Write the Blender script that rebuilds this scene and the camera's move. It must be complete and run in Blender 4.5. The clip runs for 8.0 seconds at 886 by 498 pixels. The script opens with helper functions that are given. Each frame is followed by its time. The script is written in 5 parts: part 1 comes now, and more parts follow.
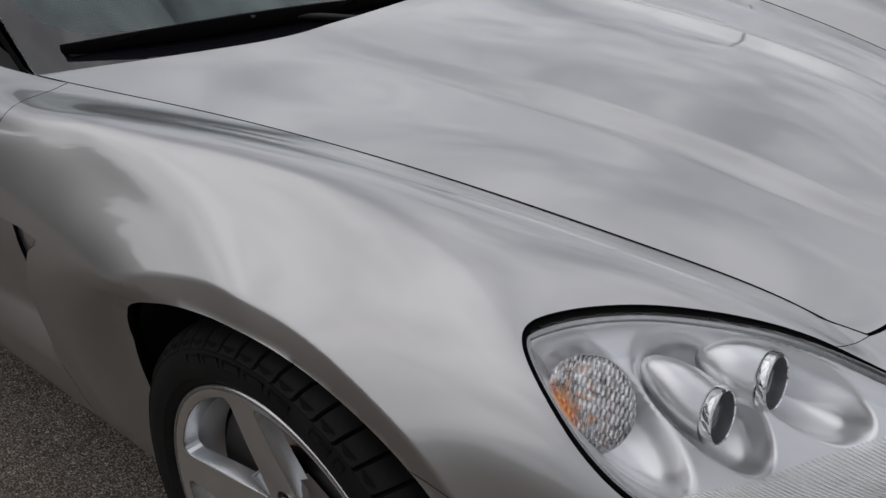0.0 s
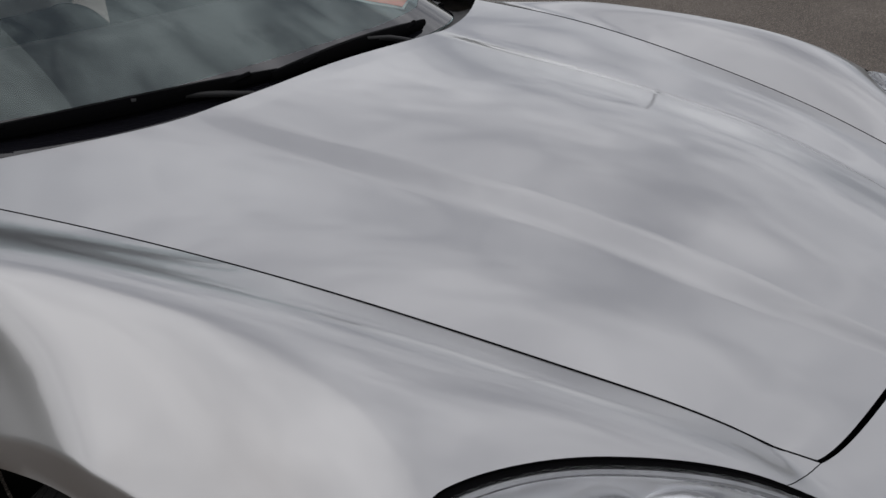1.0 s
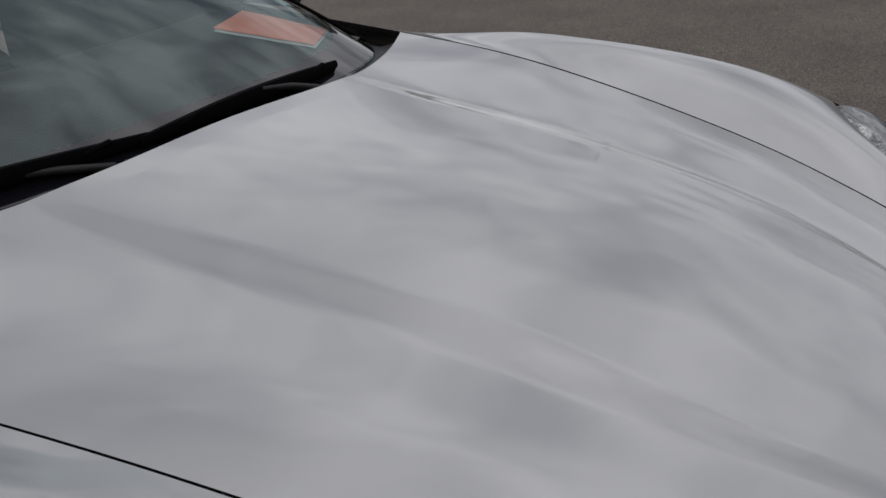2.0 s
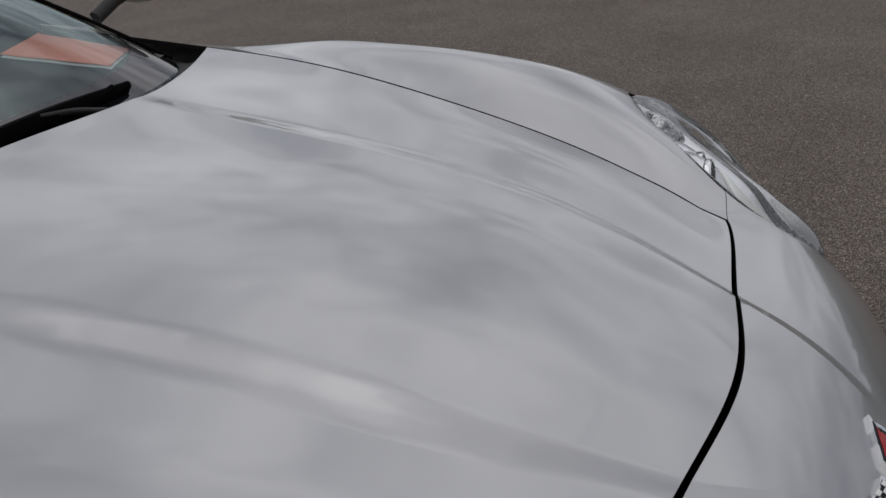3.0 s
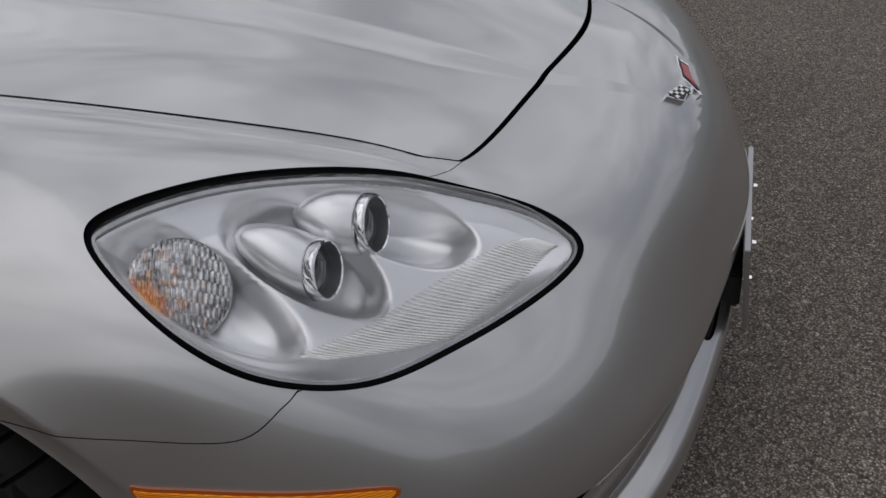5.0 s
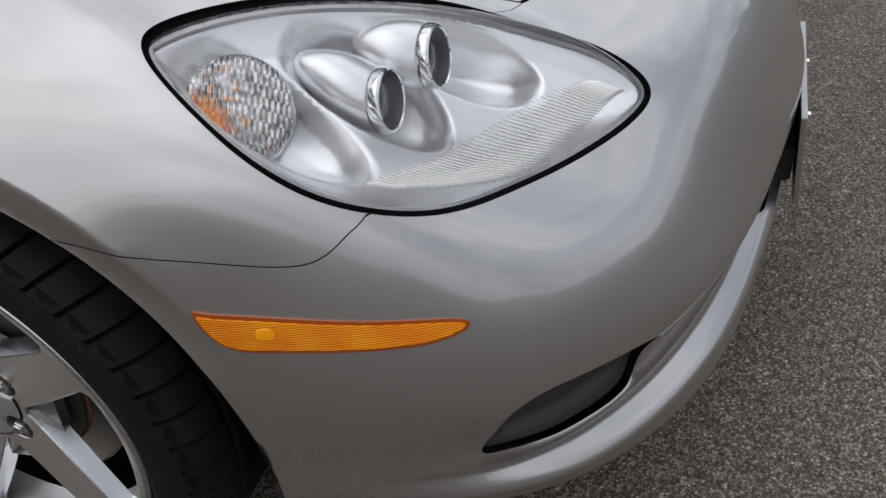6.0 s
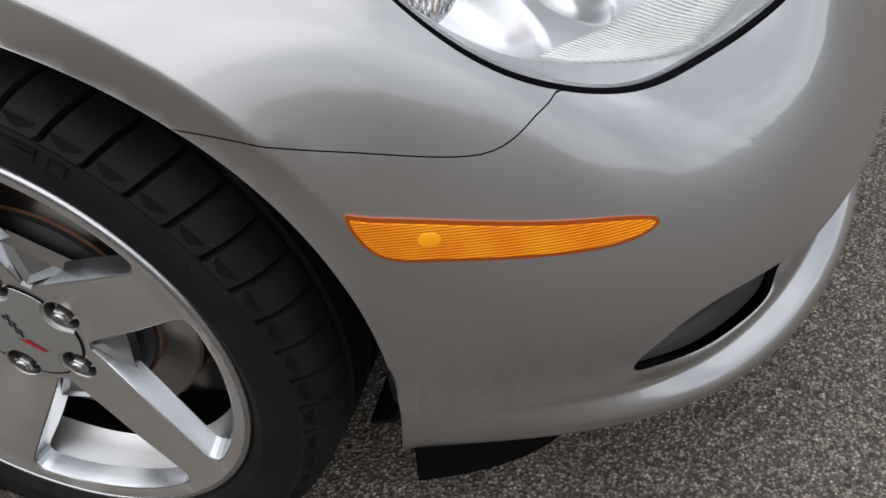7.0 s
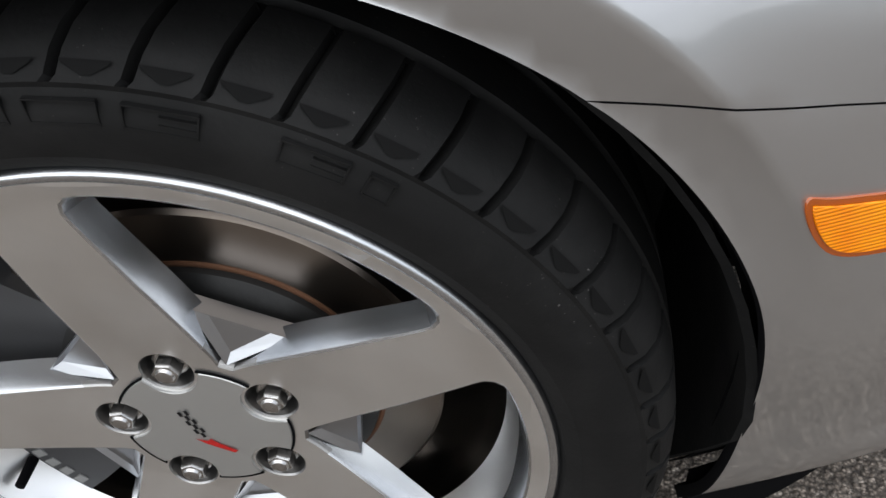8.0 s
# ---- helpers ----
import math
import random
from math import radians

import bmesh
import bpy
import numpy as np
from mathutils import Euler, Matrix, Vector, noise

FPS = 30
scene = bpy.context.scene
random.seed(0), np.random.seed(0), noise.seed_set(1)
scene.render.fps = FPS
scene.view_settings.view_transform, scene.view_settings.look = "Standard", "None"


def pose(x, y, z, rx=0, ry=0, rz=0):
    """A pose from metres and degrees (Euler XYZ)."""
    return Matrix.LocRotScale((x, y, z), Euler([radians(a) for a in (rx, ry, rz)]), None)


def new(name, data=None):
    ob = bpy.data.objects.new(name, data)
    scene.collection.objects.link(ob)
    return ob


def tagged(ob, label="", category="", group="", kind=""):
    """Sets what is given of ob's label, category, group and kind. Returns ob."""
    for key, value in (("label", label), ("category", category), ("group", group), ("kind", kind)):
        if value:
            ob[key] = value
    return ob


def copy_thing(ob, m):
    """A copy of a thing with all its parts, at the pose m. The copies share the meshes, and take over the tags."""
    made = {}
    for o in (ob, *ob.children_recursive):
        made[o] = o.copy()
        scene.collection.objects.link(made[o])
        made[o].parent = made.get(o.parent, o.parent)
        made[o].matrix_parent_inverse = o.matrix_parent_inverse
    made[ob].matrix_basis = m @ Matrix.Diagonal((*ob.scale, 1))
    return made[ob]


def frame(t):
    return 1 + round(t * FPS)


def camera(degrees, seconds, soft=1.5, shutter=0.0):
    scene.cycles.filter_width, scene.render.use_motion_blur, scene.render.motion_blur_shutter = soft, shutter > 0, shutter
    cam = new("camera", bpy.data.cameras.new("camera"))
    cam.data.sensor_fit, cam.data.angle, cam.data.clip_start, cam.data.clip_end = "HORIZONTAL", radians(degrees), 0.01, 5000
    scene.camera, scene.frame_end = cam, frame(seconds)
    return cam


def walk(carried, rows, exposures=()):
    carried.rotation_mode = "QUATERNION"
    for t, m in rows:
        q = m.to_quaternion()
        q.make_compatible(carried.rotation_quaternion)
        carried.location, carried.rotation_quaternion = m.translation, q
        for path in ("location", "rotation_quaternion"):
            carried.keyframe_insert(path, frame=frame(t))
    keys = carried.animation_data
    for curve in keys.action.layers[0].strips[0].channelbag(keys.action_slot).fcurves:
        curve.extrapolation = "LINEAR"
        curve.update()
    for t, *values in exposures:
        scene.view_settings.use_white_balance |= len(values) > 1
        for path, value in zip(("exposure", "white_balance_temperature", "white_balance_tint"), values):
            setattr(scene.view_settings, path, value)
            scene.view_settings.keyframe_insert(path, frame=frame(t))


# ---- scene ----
cam = camera(54.25, 8.0, soft=1.5, shutter=0.0)
# seconds, place and turn of the camera
PATH = [
    (0.0, 0.7162, -1.3512, 1.1760, 62.958, 2.237, 40.128),
    (0.5, 0.6944, -1.3228, 1.2094, 64.658, 2.269, 36.963),
    (1.0, 0.6541, -1.1929, 1.2141, 64.515, 3.018, 35.469),
    (1.2, 0.6271, -1.1262, 1.2097, 64.119, 3.634, 35.659),
    (2.3, 0.5797, -0.8704, 1.2092, 65.347, 4.836, 31.520),
    (2.5, 0.6024, -0.8523, 1.2086, 65.259, 5.262, 30.488),
    (3.0, 0.6852, -0.8246, 1.1938, 64.770, 5.654, 24.085),
    (3.5, 0.7519, -0.9206, 1.1752, 63.536, 3.912, 19.009),
    (4.0, 0.7936, -1.1020, 1.1510, 61.875, 4.204, 18.096),
    (4.5, 0.8189, -1.2155, 1.1194, 60.632, 4.677, 17.386),
    (5.0, 0.8193, -1.2766, 1.0847, 57.265, 4.983, 17.296),
    (5.2, 0.8134, -1.2959, 1.0682, 56.211, 5.059, 17.262),
    (6.3, 0.7110, -1.3210, 0.9527, 51.368, 3.812, 17.296),
    (6.5, 0.6661, -1.3142, 0.9261, 50.219, 3.243, 16.029),
    (7.0, 0.5453, -1.3057, 0.9126, 47.909, 2.737, 12.914),
    (7.5, 0.3902, -1.2839, 0.8970, 46.728, 2.944, 8.924),
    (8.0, 0.2121, -1.2079, 0.8072, 47.638, 3.717, 2.282),
]
# the clip's camera opens up as it comes down to the dark wheel
EXPOSURES = [(0.0, 0.03, 6500, 10), (2.0, -0.08, 6500, 10), (4.5, -0.09, 6450, 10), (5.0, 0.0, 6430, 10), (5.5, 0.27, 6420, 9.5), (6.3, 0.70, 6410, 9), (7.0, 1.06, 6400, 8), (7.5, 1.33, 6380, 7.5), (8.0, 1.61, 6280, 7)]
walk(cam, [(t, pose(x, y, z, rx, ry, rz)) for t, x, y, z, rx, ry, rz in PATH], EXPOSURES)

# ---- sky and sun: a bright, broken overcast ----
SUN_UP, SUN_ROUND = 52.0, 205.0
world = bpy.data.worlds.new("sky")
scene.world = world
world.use_nodes = True
wn, wl = world.node_tree.nodes, world.node_tree.links
wn.clear()


def wnode(kind, **values):
    n = wn.new(kind)
    for key, value in values.items():
        n.inputs[key].default_value = value
    return n


sky = wn.new("ShaderNodeTexSky")
sky.sky_type, sky.sun_disc = "NISHITA", False
sky.sun_elevation, sky.sun_rotation = radians(SUN_UP), radians(SUN_ROUND)
coord = wn.new("ShaderNodeTexCoord")
stretch = wn.new("ShaderNodeMapping")
stretch.inputs["Scale"].default_value = (1.0, 1.0, 2.2)
banks = wnode("ShaderNodeTexNoise", Scale=2.6, Detail=7.0, Roughness=0.56, Distortion=0.5)
wisps = wnode("ShaderNodeTexNoise", Scale=8.0, Detail=4.0, Roughness=0.55, Distortion=0.8)
both_scales = wnode("ShaderNodeMix")
both_scales.inputs[0].default_value = 0.33
ramp = wn.new("ShaderNodeValToRGB")
ramp.color_ramp.elements[0].position, ramp.color_ramp.elements[0].color = 0.405, (0.315, 0.320, 0.356, 1)
ramp.color_ramp.elements[1].position, ramp.color_ramp.elements[1].color = 0.610, (1.19, 1.18, 1.205, 1)
thin = wnode("ShaderNodeMix")
thin.data_type = "RGBA"
thin.inputs[0].default_value = 0.86
dim = wn.new("ShaderNodeVectorMath")
dim.operation = "SCALE"
dim.inputs["Scale"].default_value = 0.1
back = wnode("ShaderNodeBackground", Strength=0.93)
out = wn.new("ShaderNodeOutputWorld")
wl.new(coord.outputs["Generated"], stretch.inputs["Vector"])
wl.new(stretch.outputs["Vector"], banks.inputs["Vector"])
wl.new(stretch.outputs["Vector"], wisps.inputs["Vector"])
wl.new(banks.outputs["Fac"], both_scales.inputs["A"])
wl.new(wisps.outputs["Fac"], both_scales.inputs["B"])
wl.new(both_scales.outputs["Result"], ramp.inputs["Fac"])
wl.new(sky.outputs["Color"], dim.inputs[0])
wl.new(dim.outputs["Vector"], thin.inputs["A"])
wl.new(ramp.outputs["Color"], thin.inputs["B"])
# an overcast sky is a little darker towards the horizon, and the cloud is thicker on the car's right
height = wn.new("ShaderNodeSeparateXYZ")
grade = wn.new("ShaderNodeMapRange")
for key, value in (("From Min", 0.0), ("From Max", 0.85), ("To Min", 0.82), ("To Max", 1.10)):
    grade.inputs[key].default_value = value
graded = wn.new("ShaderNodeVectorMath")
graded.operation = "SCALE"
wl.new(coord.outputs["Generated"], height.inputs[0])
wl.new(height.outputs["Z"], grade.inputs["Value"])
wl.new(thin.outputs["Result"], graded.inputs[0])
aside = wn.new("ShaderNodeMapRange")
for key, value in (("From Min", -0.85), ("From Max", 0.55), ("To Min", 0.72), ("To Max", 1.03)):
    aside.inputs[key].default_value = value
together = wn.new("ShaderNodeMath")
together.operation = "MULTIPLY"
wl.new(height.outputs["Y"], aside.inputs["Value"])
wl.new(grade.outputs["Result"], together.inputs[0])
wl.new(aside.outputs["Result"], together.inputs[1])
wl.new(together.outputs["Value"], graded.inputs["Scale"])
wl.new(graded.outputs["Vector"], back.inputs["Color"])
wl.new(back.outputs["Background"], out.inputs["Surface"])
sun = new("sun", bpy.data.lights.new("sun", "SUN"))
sun.data.energy, sun.data.angle, sun.data.color = 0.68, radians(100), (1.0, 0.965, 0.92)
sun.matrix_world = pose(0, 0, 20, 90 - SUN_UP, 0, 180 - SUN_ROUND)

# ---- materials ----
def material(name, color=(0.8, 0.8, 0.8), rough=0.5, metal=0.0, **more):
    m = bpy.data.materials.new(name)
    m.use_nodes = True
    b = m.node_tree.nodes["Principled BSDF"]
    b.inputs["Base Color"].default_value = (*color, 1)
    b.inputs["Roughness"].default_value = rough
    b.inputs["Metallic"].default_value = metal
    for key, value in more.items():
        b.inputs[key.replace("_", " ")].default_value = value
    return m


class Nodes:
    """Short ways to add nodes to a material."""

    def __init__(self, m):
        self.n, self.l = m.node_tree.nodes, m.node_tree.links
        self.bsdf = self.n["Principled BSDF"]
        self.place = self.n.new("ShaderNodeTexCoord").outputs["Object"]

    def add(self, kind, **values):
        n = self.n.new(kind)
        for key, value in values.items():
            n.inputs[key].default_value = value
        return n

    def noise(self, scale, detail=4.0, rough=0.55):
        n = self.add("ShaderNodeTexNoise", Scale=scale, Detail=detail, Roughness=rough)
        self.l.new(self.place, n.inputs["Vector"])
        return n.outputs["Fac"]

    def cells(self, scale, out="Distance"):
        n = self.add("ShaderNodeTexVoronoi", Scale=scale)
        self.l.new(self.place, n.inputs["Vector"])
        return n.outputs[out]

    def ramp(self, fac, *stops):
        n = self.n.new("ShaderNodeValToRGB")
        e = n.color_ramp.elements
        while len(e) < len(stops):
            e.new(0.5)
        for k, (at, color) in zip(e, stops):
            k.position = at
            k.color = (*color, 1) if isinstance(color, tuple) else (color, color, color, 1)
        self.l.new(fac, n.inputs["Fac"])
        return n.outputs["Color"]

    def mix(self, fac, a, b, how="MIX"):
        n = self.n.new("ShaderNodeMix")
        n.data_type, n.blend_type = "RGBA", how
        for slot, value in ((n.inputs[0], fac), (n.inputs["A"], a), (n.inputs["B"], b)):
            if isinstance(value, (int, float)):
                slot.default_value = value
            elif isinstance(value, tuple):
                slot.default_value = (*value, 1)
            else:
                self.l.new(value, slot)
        return n.outputs["Result"]

    def bump(self, height, strength, distance):
        n = self.add("ShaderNodeBump", Strength=strength, Distance=distance)
        self.l.new(height, n.inputs["Height"])
        before = self.bsdf.inputs["Normal"].links
        if before:
            self.l.new(before[0].from_socket, n.inputs["Normal"])
        self.l.new(n.outputs["Normal"], self.bsdf.inputs["Normal"])

    def set(self, name, socket):
        self.l.new(socket, self.bsdf.inputs[name])


def silver_paint():
    m = material("silver_paint", (0.47, 0.47, 0.475), 0.36, 0.9, Coat_Weight=1.0, Coat_Roughness=0.02, Coat_IOR=1.65)
    k = Nodes(m)
    k.set("Base Color", k.mix(k.noise(6, 4), (0.455, 0.455, 0.46), (0.48, 0.48, 0.485)))
    k.set("Roughness", k.ramp(k.noise(7, 5), (0.3, 0.28), (0.7, 0.33)))
    k.set("Coat Roughness", k.ramp(k.noise(3, 6), (0.4, 0.042), (0.7, 0.052)))
    return m


def asphalt_surface():
    m = material("asphalt", rough=0.9)
    k = Nodes(m)
    shade = k.mix(k.ramp(k.noise(60, 2), (0.40, 0.0), (0.60, 1.0)), k.cells(150, "Color"), k.cells(330, "Color"))
    stones = k.ramp(shade, (0.05, (0.072, 0.058, 0.048)), (0.45, (0.190, 0.162, 0.137)), (0.75, (0.335, 0.295, 0.255)), (0.95, (0.59, 0.54, 0.485)))
    joints = k.ramp(k.cells(210), (0.22, 1.12), (0.60, 0.34))
    fine = k.ramp(k.noise(420, 3), (0.3, 0.6), (0.75, 1.35))
    col = k.mix(1.0, k.mix(1.0, stones, joints, "MULTIPLY"), fine, "MULTIPLY")
    worn = k.ramp(k.noise(1.3, 6, 0.6), (0.3, (0.86, 0.822, 0.785)), (0.7, (1.25, 1.222, 1.19)))
    k.set("Base Color", k.mix(1.0, col, worn, "MULTIPLY"))
    k.bump(k.cells(210), 0.9, -0.003)
    k.bump(k.noise(300, 3), 0.5, 0.002)
    return m


def clear_cover(name, tint, ior=1.45, sheen=(1.0, 1.0, 1.0)):
    """A thin clear sheet: what is behind it shows, and it mirrors more at a slant."""
    m = bpy.data.materials.new(name)
    m.use_nodes = True
    n, l = m.node_tree.nodes, m.node_tree.links
    n.clear()
    see, gloss, fres, mix, o = (n.new("ShaderNode" + s) for s in ("BsdfTransparent", "BsdfGlossy", "Fresnel", "MixShader", "OutputMaterial"))
    see.inputs["Color"].default_value = (*tint, 1)
    gloss.inputs["Roughness"].default_value = 0.01
    gloss.inputs["Color"].default_value = (*sheen, 1)
    fres.inputs["IOR"].default_value = ior
    l.new(fres.outputs[0], mix.inputs[0]), l.new(see.outputs[0], mix.inputs[1]), l.new(gloss.outputs[0], mix.inputs[2])
    l.new(mix.outputs[0], o.inputs["Surface"])
    return m


def rubber(name, tone, rough=0.75):
    m = material(name, (tone, tone, tone * 1.02), rough)
    k = Nodes(m)
    dust = k.ramp(k.noise(14, 7, 0.62), (0.45, (tone, tone, tone)), (0.8, (tone * 2 + 0.004, tone * 1.95 + 0.004, tone * 1.9 + 0.004)))
    k.set("Base Color", dust)
    k.bump(k.noise(260, 3), 0.25, 0.001)
    # grit and scuffs
    grit = k.ramp(k.noise(420, 2), (0.70, 0.0), (0.76, 1.0))
    worn = k.ramp(k.noise(9, 4), (0.50, 0.0), (0.68, 1.0))
    k.set("Base Color", k.mix(k.mix(1.0, grit, worn, "MULTIPLY"), dust, (0.10, 0.095, 0.09)))
    return m


def brushed_alloy():
    m = material("polished_alloy", (0.62, 0.615, 0.60), 0.22, 1.0)
    k = Nodes(m)
    k.set("Roughness", k.ramp(k.noise(14, 5), (0.35, 0.34), (0.7, 0.42)))
    turned = k.add("ShaderNodeMapping", Scale=(700.0, 25.0, 1.0))
    k.l.new(k.place, turned.inputs["Vector"])
    grain = k.add("ShaderNodeTexNoise", Scale=1.0, Detail=2.0)
    k.l.new(turned.outputs["Vector"], grain.inputs["Vector"])
    k.bump(grain.outputs["Fac"], 0.06, 0.0006)
    k.set("Base Color", k.ramp(k.noise(9, 6), (0.35, (0.82, 0.815, 0.805)), (0.7, (0.90, 0.895, 0.885))))
    return m


PAINT = silver_paint()
ASPHALT = asphalt_surface()
# for rubber, and for shade painted on panel edges and behind openings
SEAL_GAP_BLACK = material("seal_and_gap_black", (0.003, 0.003, 0.0035), 0.9, Specular_IOR_Level=0.06)
TRIM = rubber("black_plastic", 0.012, 0.55)
LINER = rubber("wheel_well_liner", 0.006, 0.9)
LINER.node_tree.nodes["Principled BSDF"].inputs["Specular IOR Level"].default_value = 0.15
TYRE = rubber("tyre_rubber", 0.0046, 0.68)
TYRE.node_tree.nodes["Principled BSDF"].inputs["Specular IOR Level"].default_value = 0.2
TYRE_DARK = material("tyre_recess", (0.0028, 0.0028, 0.0028), 0.8, Specular_IOR_Level=0.15)
ALLOY = brushed_alloy()
DARK_ALLOY = material("cast_alloy", (0.40, 0.37, 0.34), 0.2, 1.0)
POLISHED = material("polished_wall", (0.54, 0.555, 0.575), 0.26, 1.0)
SHELF = material("rim_shelf", (0.82, 0.82, 0.82), 0.32, 1.0)
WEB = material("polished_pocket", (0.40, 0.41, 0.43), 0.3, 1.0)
WELL_SHADE = material("lug_well_shade", (0.36, 0.355, 0.35), 0.35, 1.0)
NUT = material("nut_steel", (0.50, 0.49, 0.48), 0.24, 1.0)
CHROME = material("chrome", (0.86, 0.86, 0.87), 0.05, 1.0)
DISC = material("brake_disc", (0.26, 0.225, 0.195), 0.3, 1.0)
CALIPER = material("caliper", (0.045, 0.045, 0.047), 0.45, 0.2)
LAMP_GLASS = clear_cover("lamp_cover", (0.97, 0.975, 0.98), 1.33)
SCREEN_GLASS = clear_cover("windscreen_glass", (0.90, 0.96, 0.955), 1.75, (0.84, 1.0, 1.0))
BEZEL = material("lamp_bezel", (0.80, 0.805, 0.82), 0.31, 0.84)
AMBER = material("amber_lens", (0.95, 0.24, 0.005), 0.18, 0.0, Specular_IOR_Level=0.22)

# ---- building helpers ----
def mesh_of(name, verts, faces, normals=None, smooth=True):
    me = bpy.data.meshes.new(name)
    me.from_pydata([tuple(v) for v in verts], [], [tuple(f) for f in faces])
    me.validate()
    me.shade_smooth() if smooth else me.shade_flat()
    if normals is not None and len(me.vertices) == len(normals):
        free = me.attributes.new("custom_normal", "FLOAT_VECTOR", "POINT")
        free.data.foreach_set("vector", np.asarray(normals, np.float32).ravel())
    return me


def link(name, me, mat, parent=None, label=""):
    ob = new(name, me)
    if mat is not None:
        me.materials.append(mat)
    ob.parent = parent
    return tagged(ob, label)


def part(name, bm, mat, parent=None, label="", smooth=True, bevel=0.0):
    """Links a bmesh as one mesh object under a thing or a part."""
    if bevel:
        bmesh.ops.bevel(bm, geom=[e for e in bm.edges if len(e.link_faces) == 2 and e.calc_face_angle() > 0.5], offset=bevel, segments=2, affect="EDGES")
    bmesh.ops.recalc_face_normals(bm, faces=bm.faces)
    me = bpy.data.meshes.new(name)
    bm.to_mesh(me)
    bm.free()
    me.shade_smooth() if smooth else me.shade_flat()
    if smooth:
        me.set_sharp_from_angle(angle=radians(38))
    return link(name, me, mat, parent, label)


def box(bm, size, m=Matrix()):
    bmesh.ops.create_cube(bm, size=1, matrix=m @ Matrix.Diagonal((*size, 1)))
    return bm


def rod(bm, r1, r2, length, m=Matrix(), segments=24, caps=True):
    bmesh.ops.create_cone(bm, cap_ends=caps, segments=segments, radius1=r1, radius2=r2, depth=length, matrix=m)
    return bm


def lathe(profile, steps, close=False):
    """Verts and faces of a profile of (radius, along) pairs turned round the z axis."""
    n = len(profile)
    verts = [(r * math.cos(a), r * math.sin(a), z) for k in range(steps) for a in (2 * math.pi * k / steps,) for r, z in profile]
    span = n if close else n - 1
    faces = [(k * n + j, ((k + 1) % steps) * n + j, ((k + 1) % steps) * n + (j + 1) % n, k * n + (j + 1) % n) for k in range(steps) for j in range(span)]
    return verts, faces


def basis(knots, t):
    """Rows of weights by which a natural cubic through the knots is read at t."""
    k = np.asarray(knots, float)
    n, h = len(k), np.diff(k)
    a, r, eye = np.eye(n), np.zeros((n, n)), np.eye(n)
    for i in range(1, n - 1):
        a[i, i - 1:i + 2] = h[i - 1], 2 * (h[i - 1] + h[i]), h[i]
        r[i, i - 1:i + 2] = 6 / h[i - 1], -6 / h[i - 1] - 6 / h[i], 6 / h[i]
    m = np.linalg.solve(a, r)
    t = np.asarray(t, float)
    j = np.clip(np.searchsorted(k, t, side="right") - 1, 0, n - 2)
    p, q, d = (k[j + 1] - t)[:, None], (t - k[j])[:, None], h[j][:, None]
    return p / d * eye[j] + q / d * eye[j + 1] + (p**3 / d - p * d) / 6 * m[j] + (q**3 / d - q * d) / 6 * m[j + 1]


class Loft:
    """A smooth surface through rows of points; at(u, v) gives places, and normals out of the car."""

    def __init__(self, uk, vk, grid, inside):
        self.uk, self.vk, self.grid = np.array(uk), np.array(vk), np.array(grid)
        mid = np.array([((self.uk[0] + self.uk[-1]) / 2, self.vk[len(self.vk) // 2])])
        p = self.place(np.concatenate([mid, mid + (1e-4, 0), mid + (0, 1e-4)]))
        self.sign = 1.0 if np.cross(p[1] - p[0], p[2] - p[0]) @ (p[0] - np.array(inside)) > 0 else -1.0

    def place(self, uv):
        return np.einsum("ki,kj,ijc->kc", basis(self.uk, uv[:, 0]), basis(self.vk, uv[:, 1]), self.grid)

    def plain(self, uv):
        e = 1e-4
        p = self.place(uv)
        n = np.cross(self.place(uv + (e, 0)) - p, self.place(uv + (0, e)) - p)
        return p, self.sign * n / (np.linalg.norm(n, axis=1, keepdims=True) + 1e-12)

    def at(self, uv, lift=None):
        """Places and normals at uv; lift(uv) gives how far the panel stands off the surface."""
        uv = np.asarray(uv, float)
        p, n = self.plain(uv)
        if lift is None:
            return p, n
        q = p + n * lift(uv)[:, None]
        e = 6e-4
        around = []
        for d in ((e, 0), (-e, 0), (0, e), (0, -e)):
            a, b = self.plain(uv + d)
            around.append(a + b * lift(uv + d)[:, None])
        m = np.cross(around[0] - around[1], around[2] - around[3])
        return q, self.sign * m / (np.linalg.norm(m, axis=1, keepdims=True) + 1e-12)

    def find(self, points):
        """The (u, v) of the surface nearest to each point."""
        if not hasattr(self, "net"):
            u, v = np.linspace(self.uk[0], self.uk[-1], 260), np.linspace(self.vk[0], self.vk[-1], 90)
            self.net_uv = np.stack(np.meshgrid(u, v, indexing="ij"), -1).reshape(-1, 2)
            self.net = self.place(self.net_uv)
        out = []
        for q in np.asarray(points, float):
            uv = self.net_uv[((self.net - q) ** 2).sum(1).argmin()]
            for _ in range(4):
                e = 1e-4
                p = self.place(np.array([uv, uv + (e, 0), uv + (0, e)]))
                j = np.stack([p[1] - p[0], p[2] - p[0]], 1) / e
                uv = uv + np.clip(np.linalg.lstsq(j, q - p[0], rcond=None)[0], -0.05, 0.05)
                uv = np.clip(uv, (self.uk[0], self.vk[0] - 0.03), (self.uk[-1], self.vk[-1]))
            out.append(uv)
        return np.array(out)

    def below(self, plan, z):
        """The (u, v) straight below points in plan, sought from a height on."""
        q = np.array([(x, y, z) for x, y in plan])
        for _ in range(7):
            uv = self.find(q)
            q[:, 2] = self.place(uv)[:, 2]
        return uv


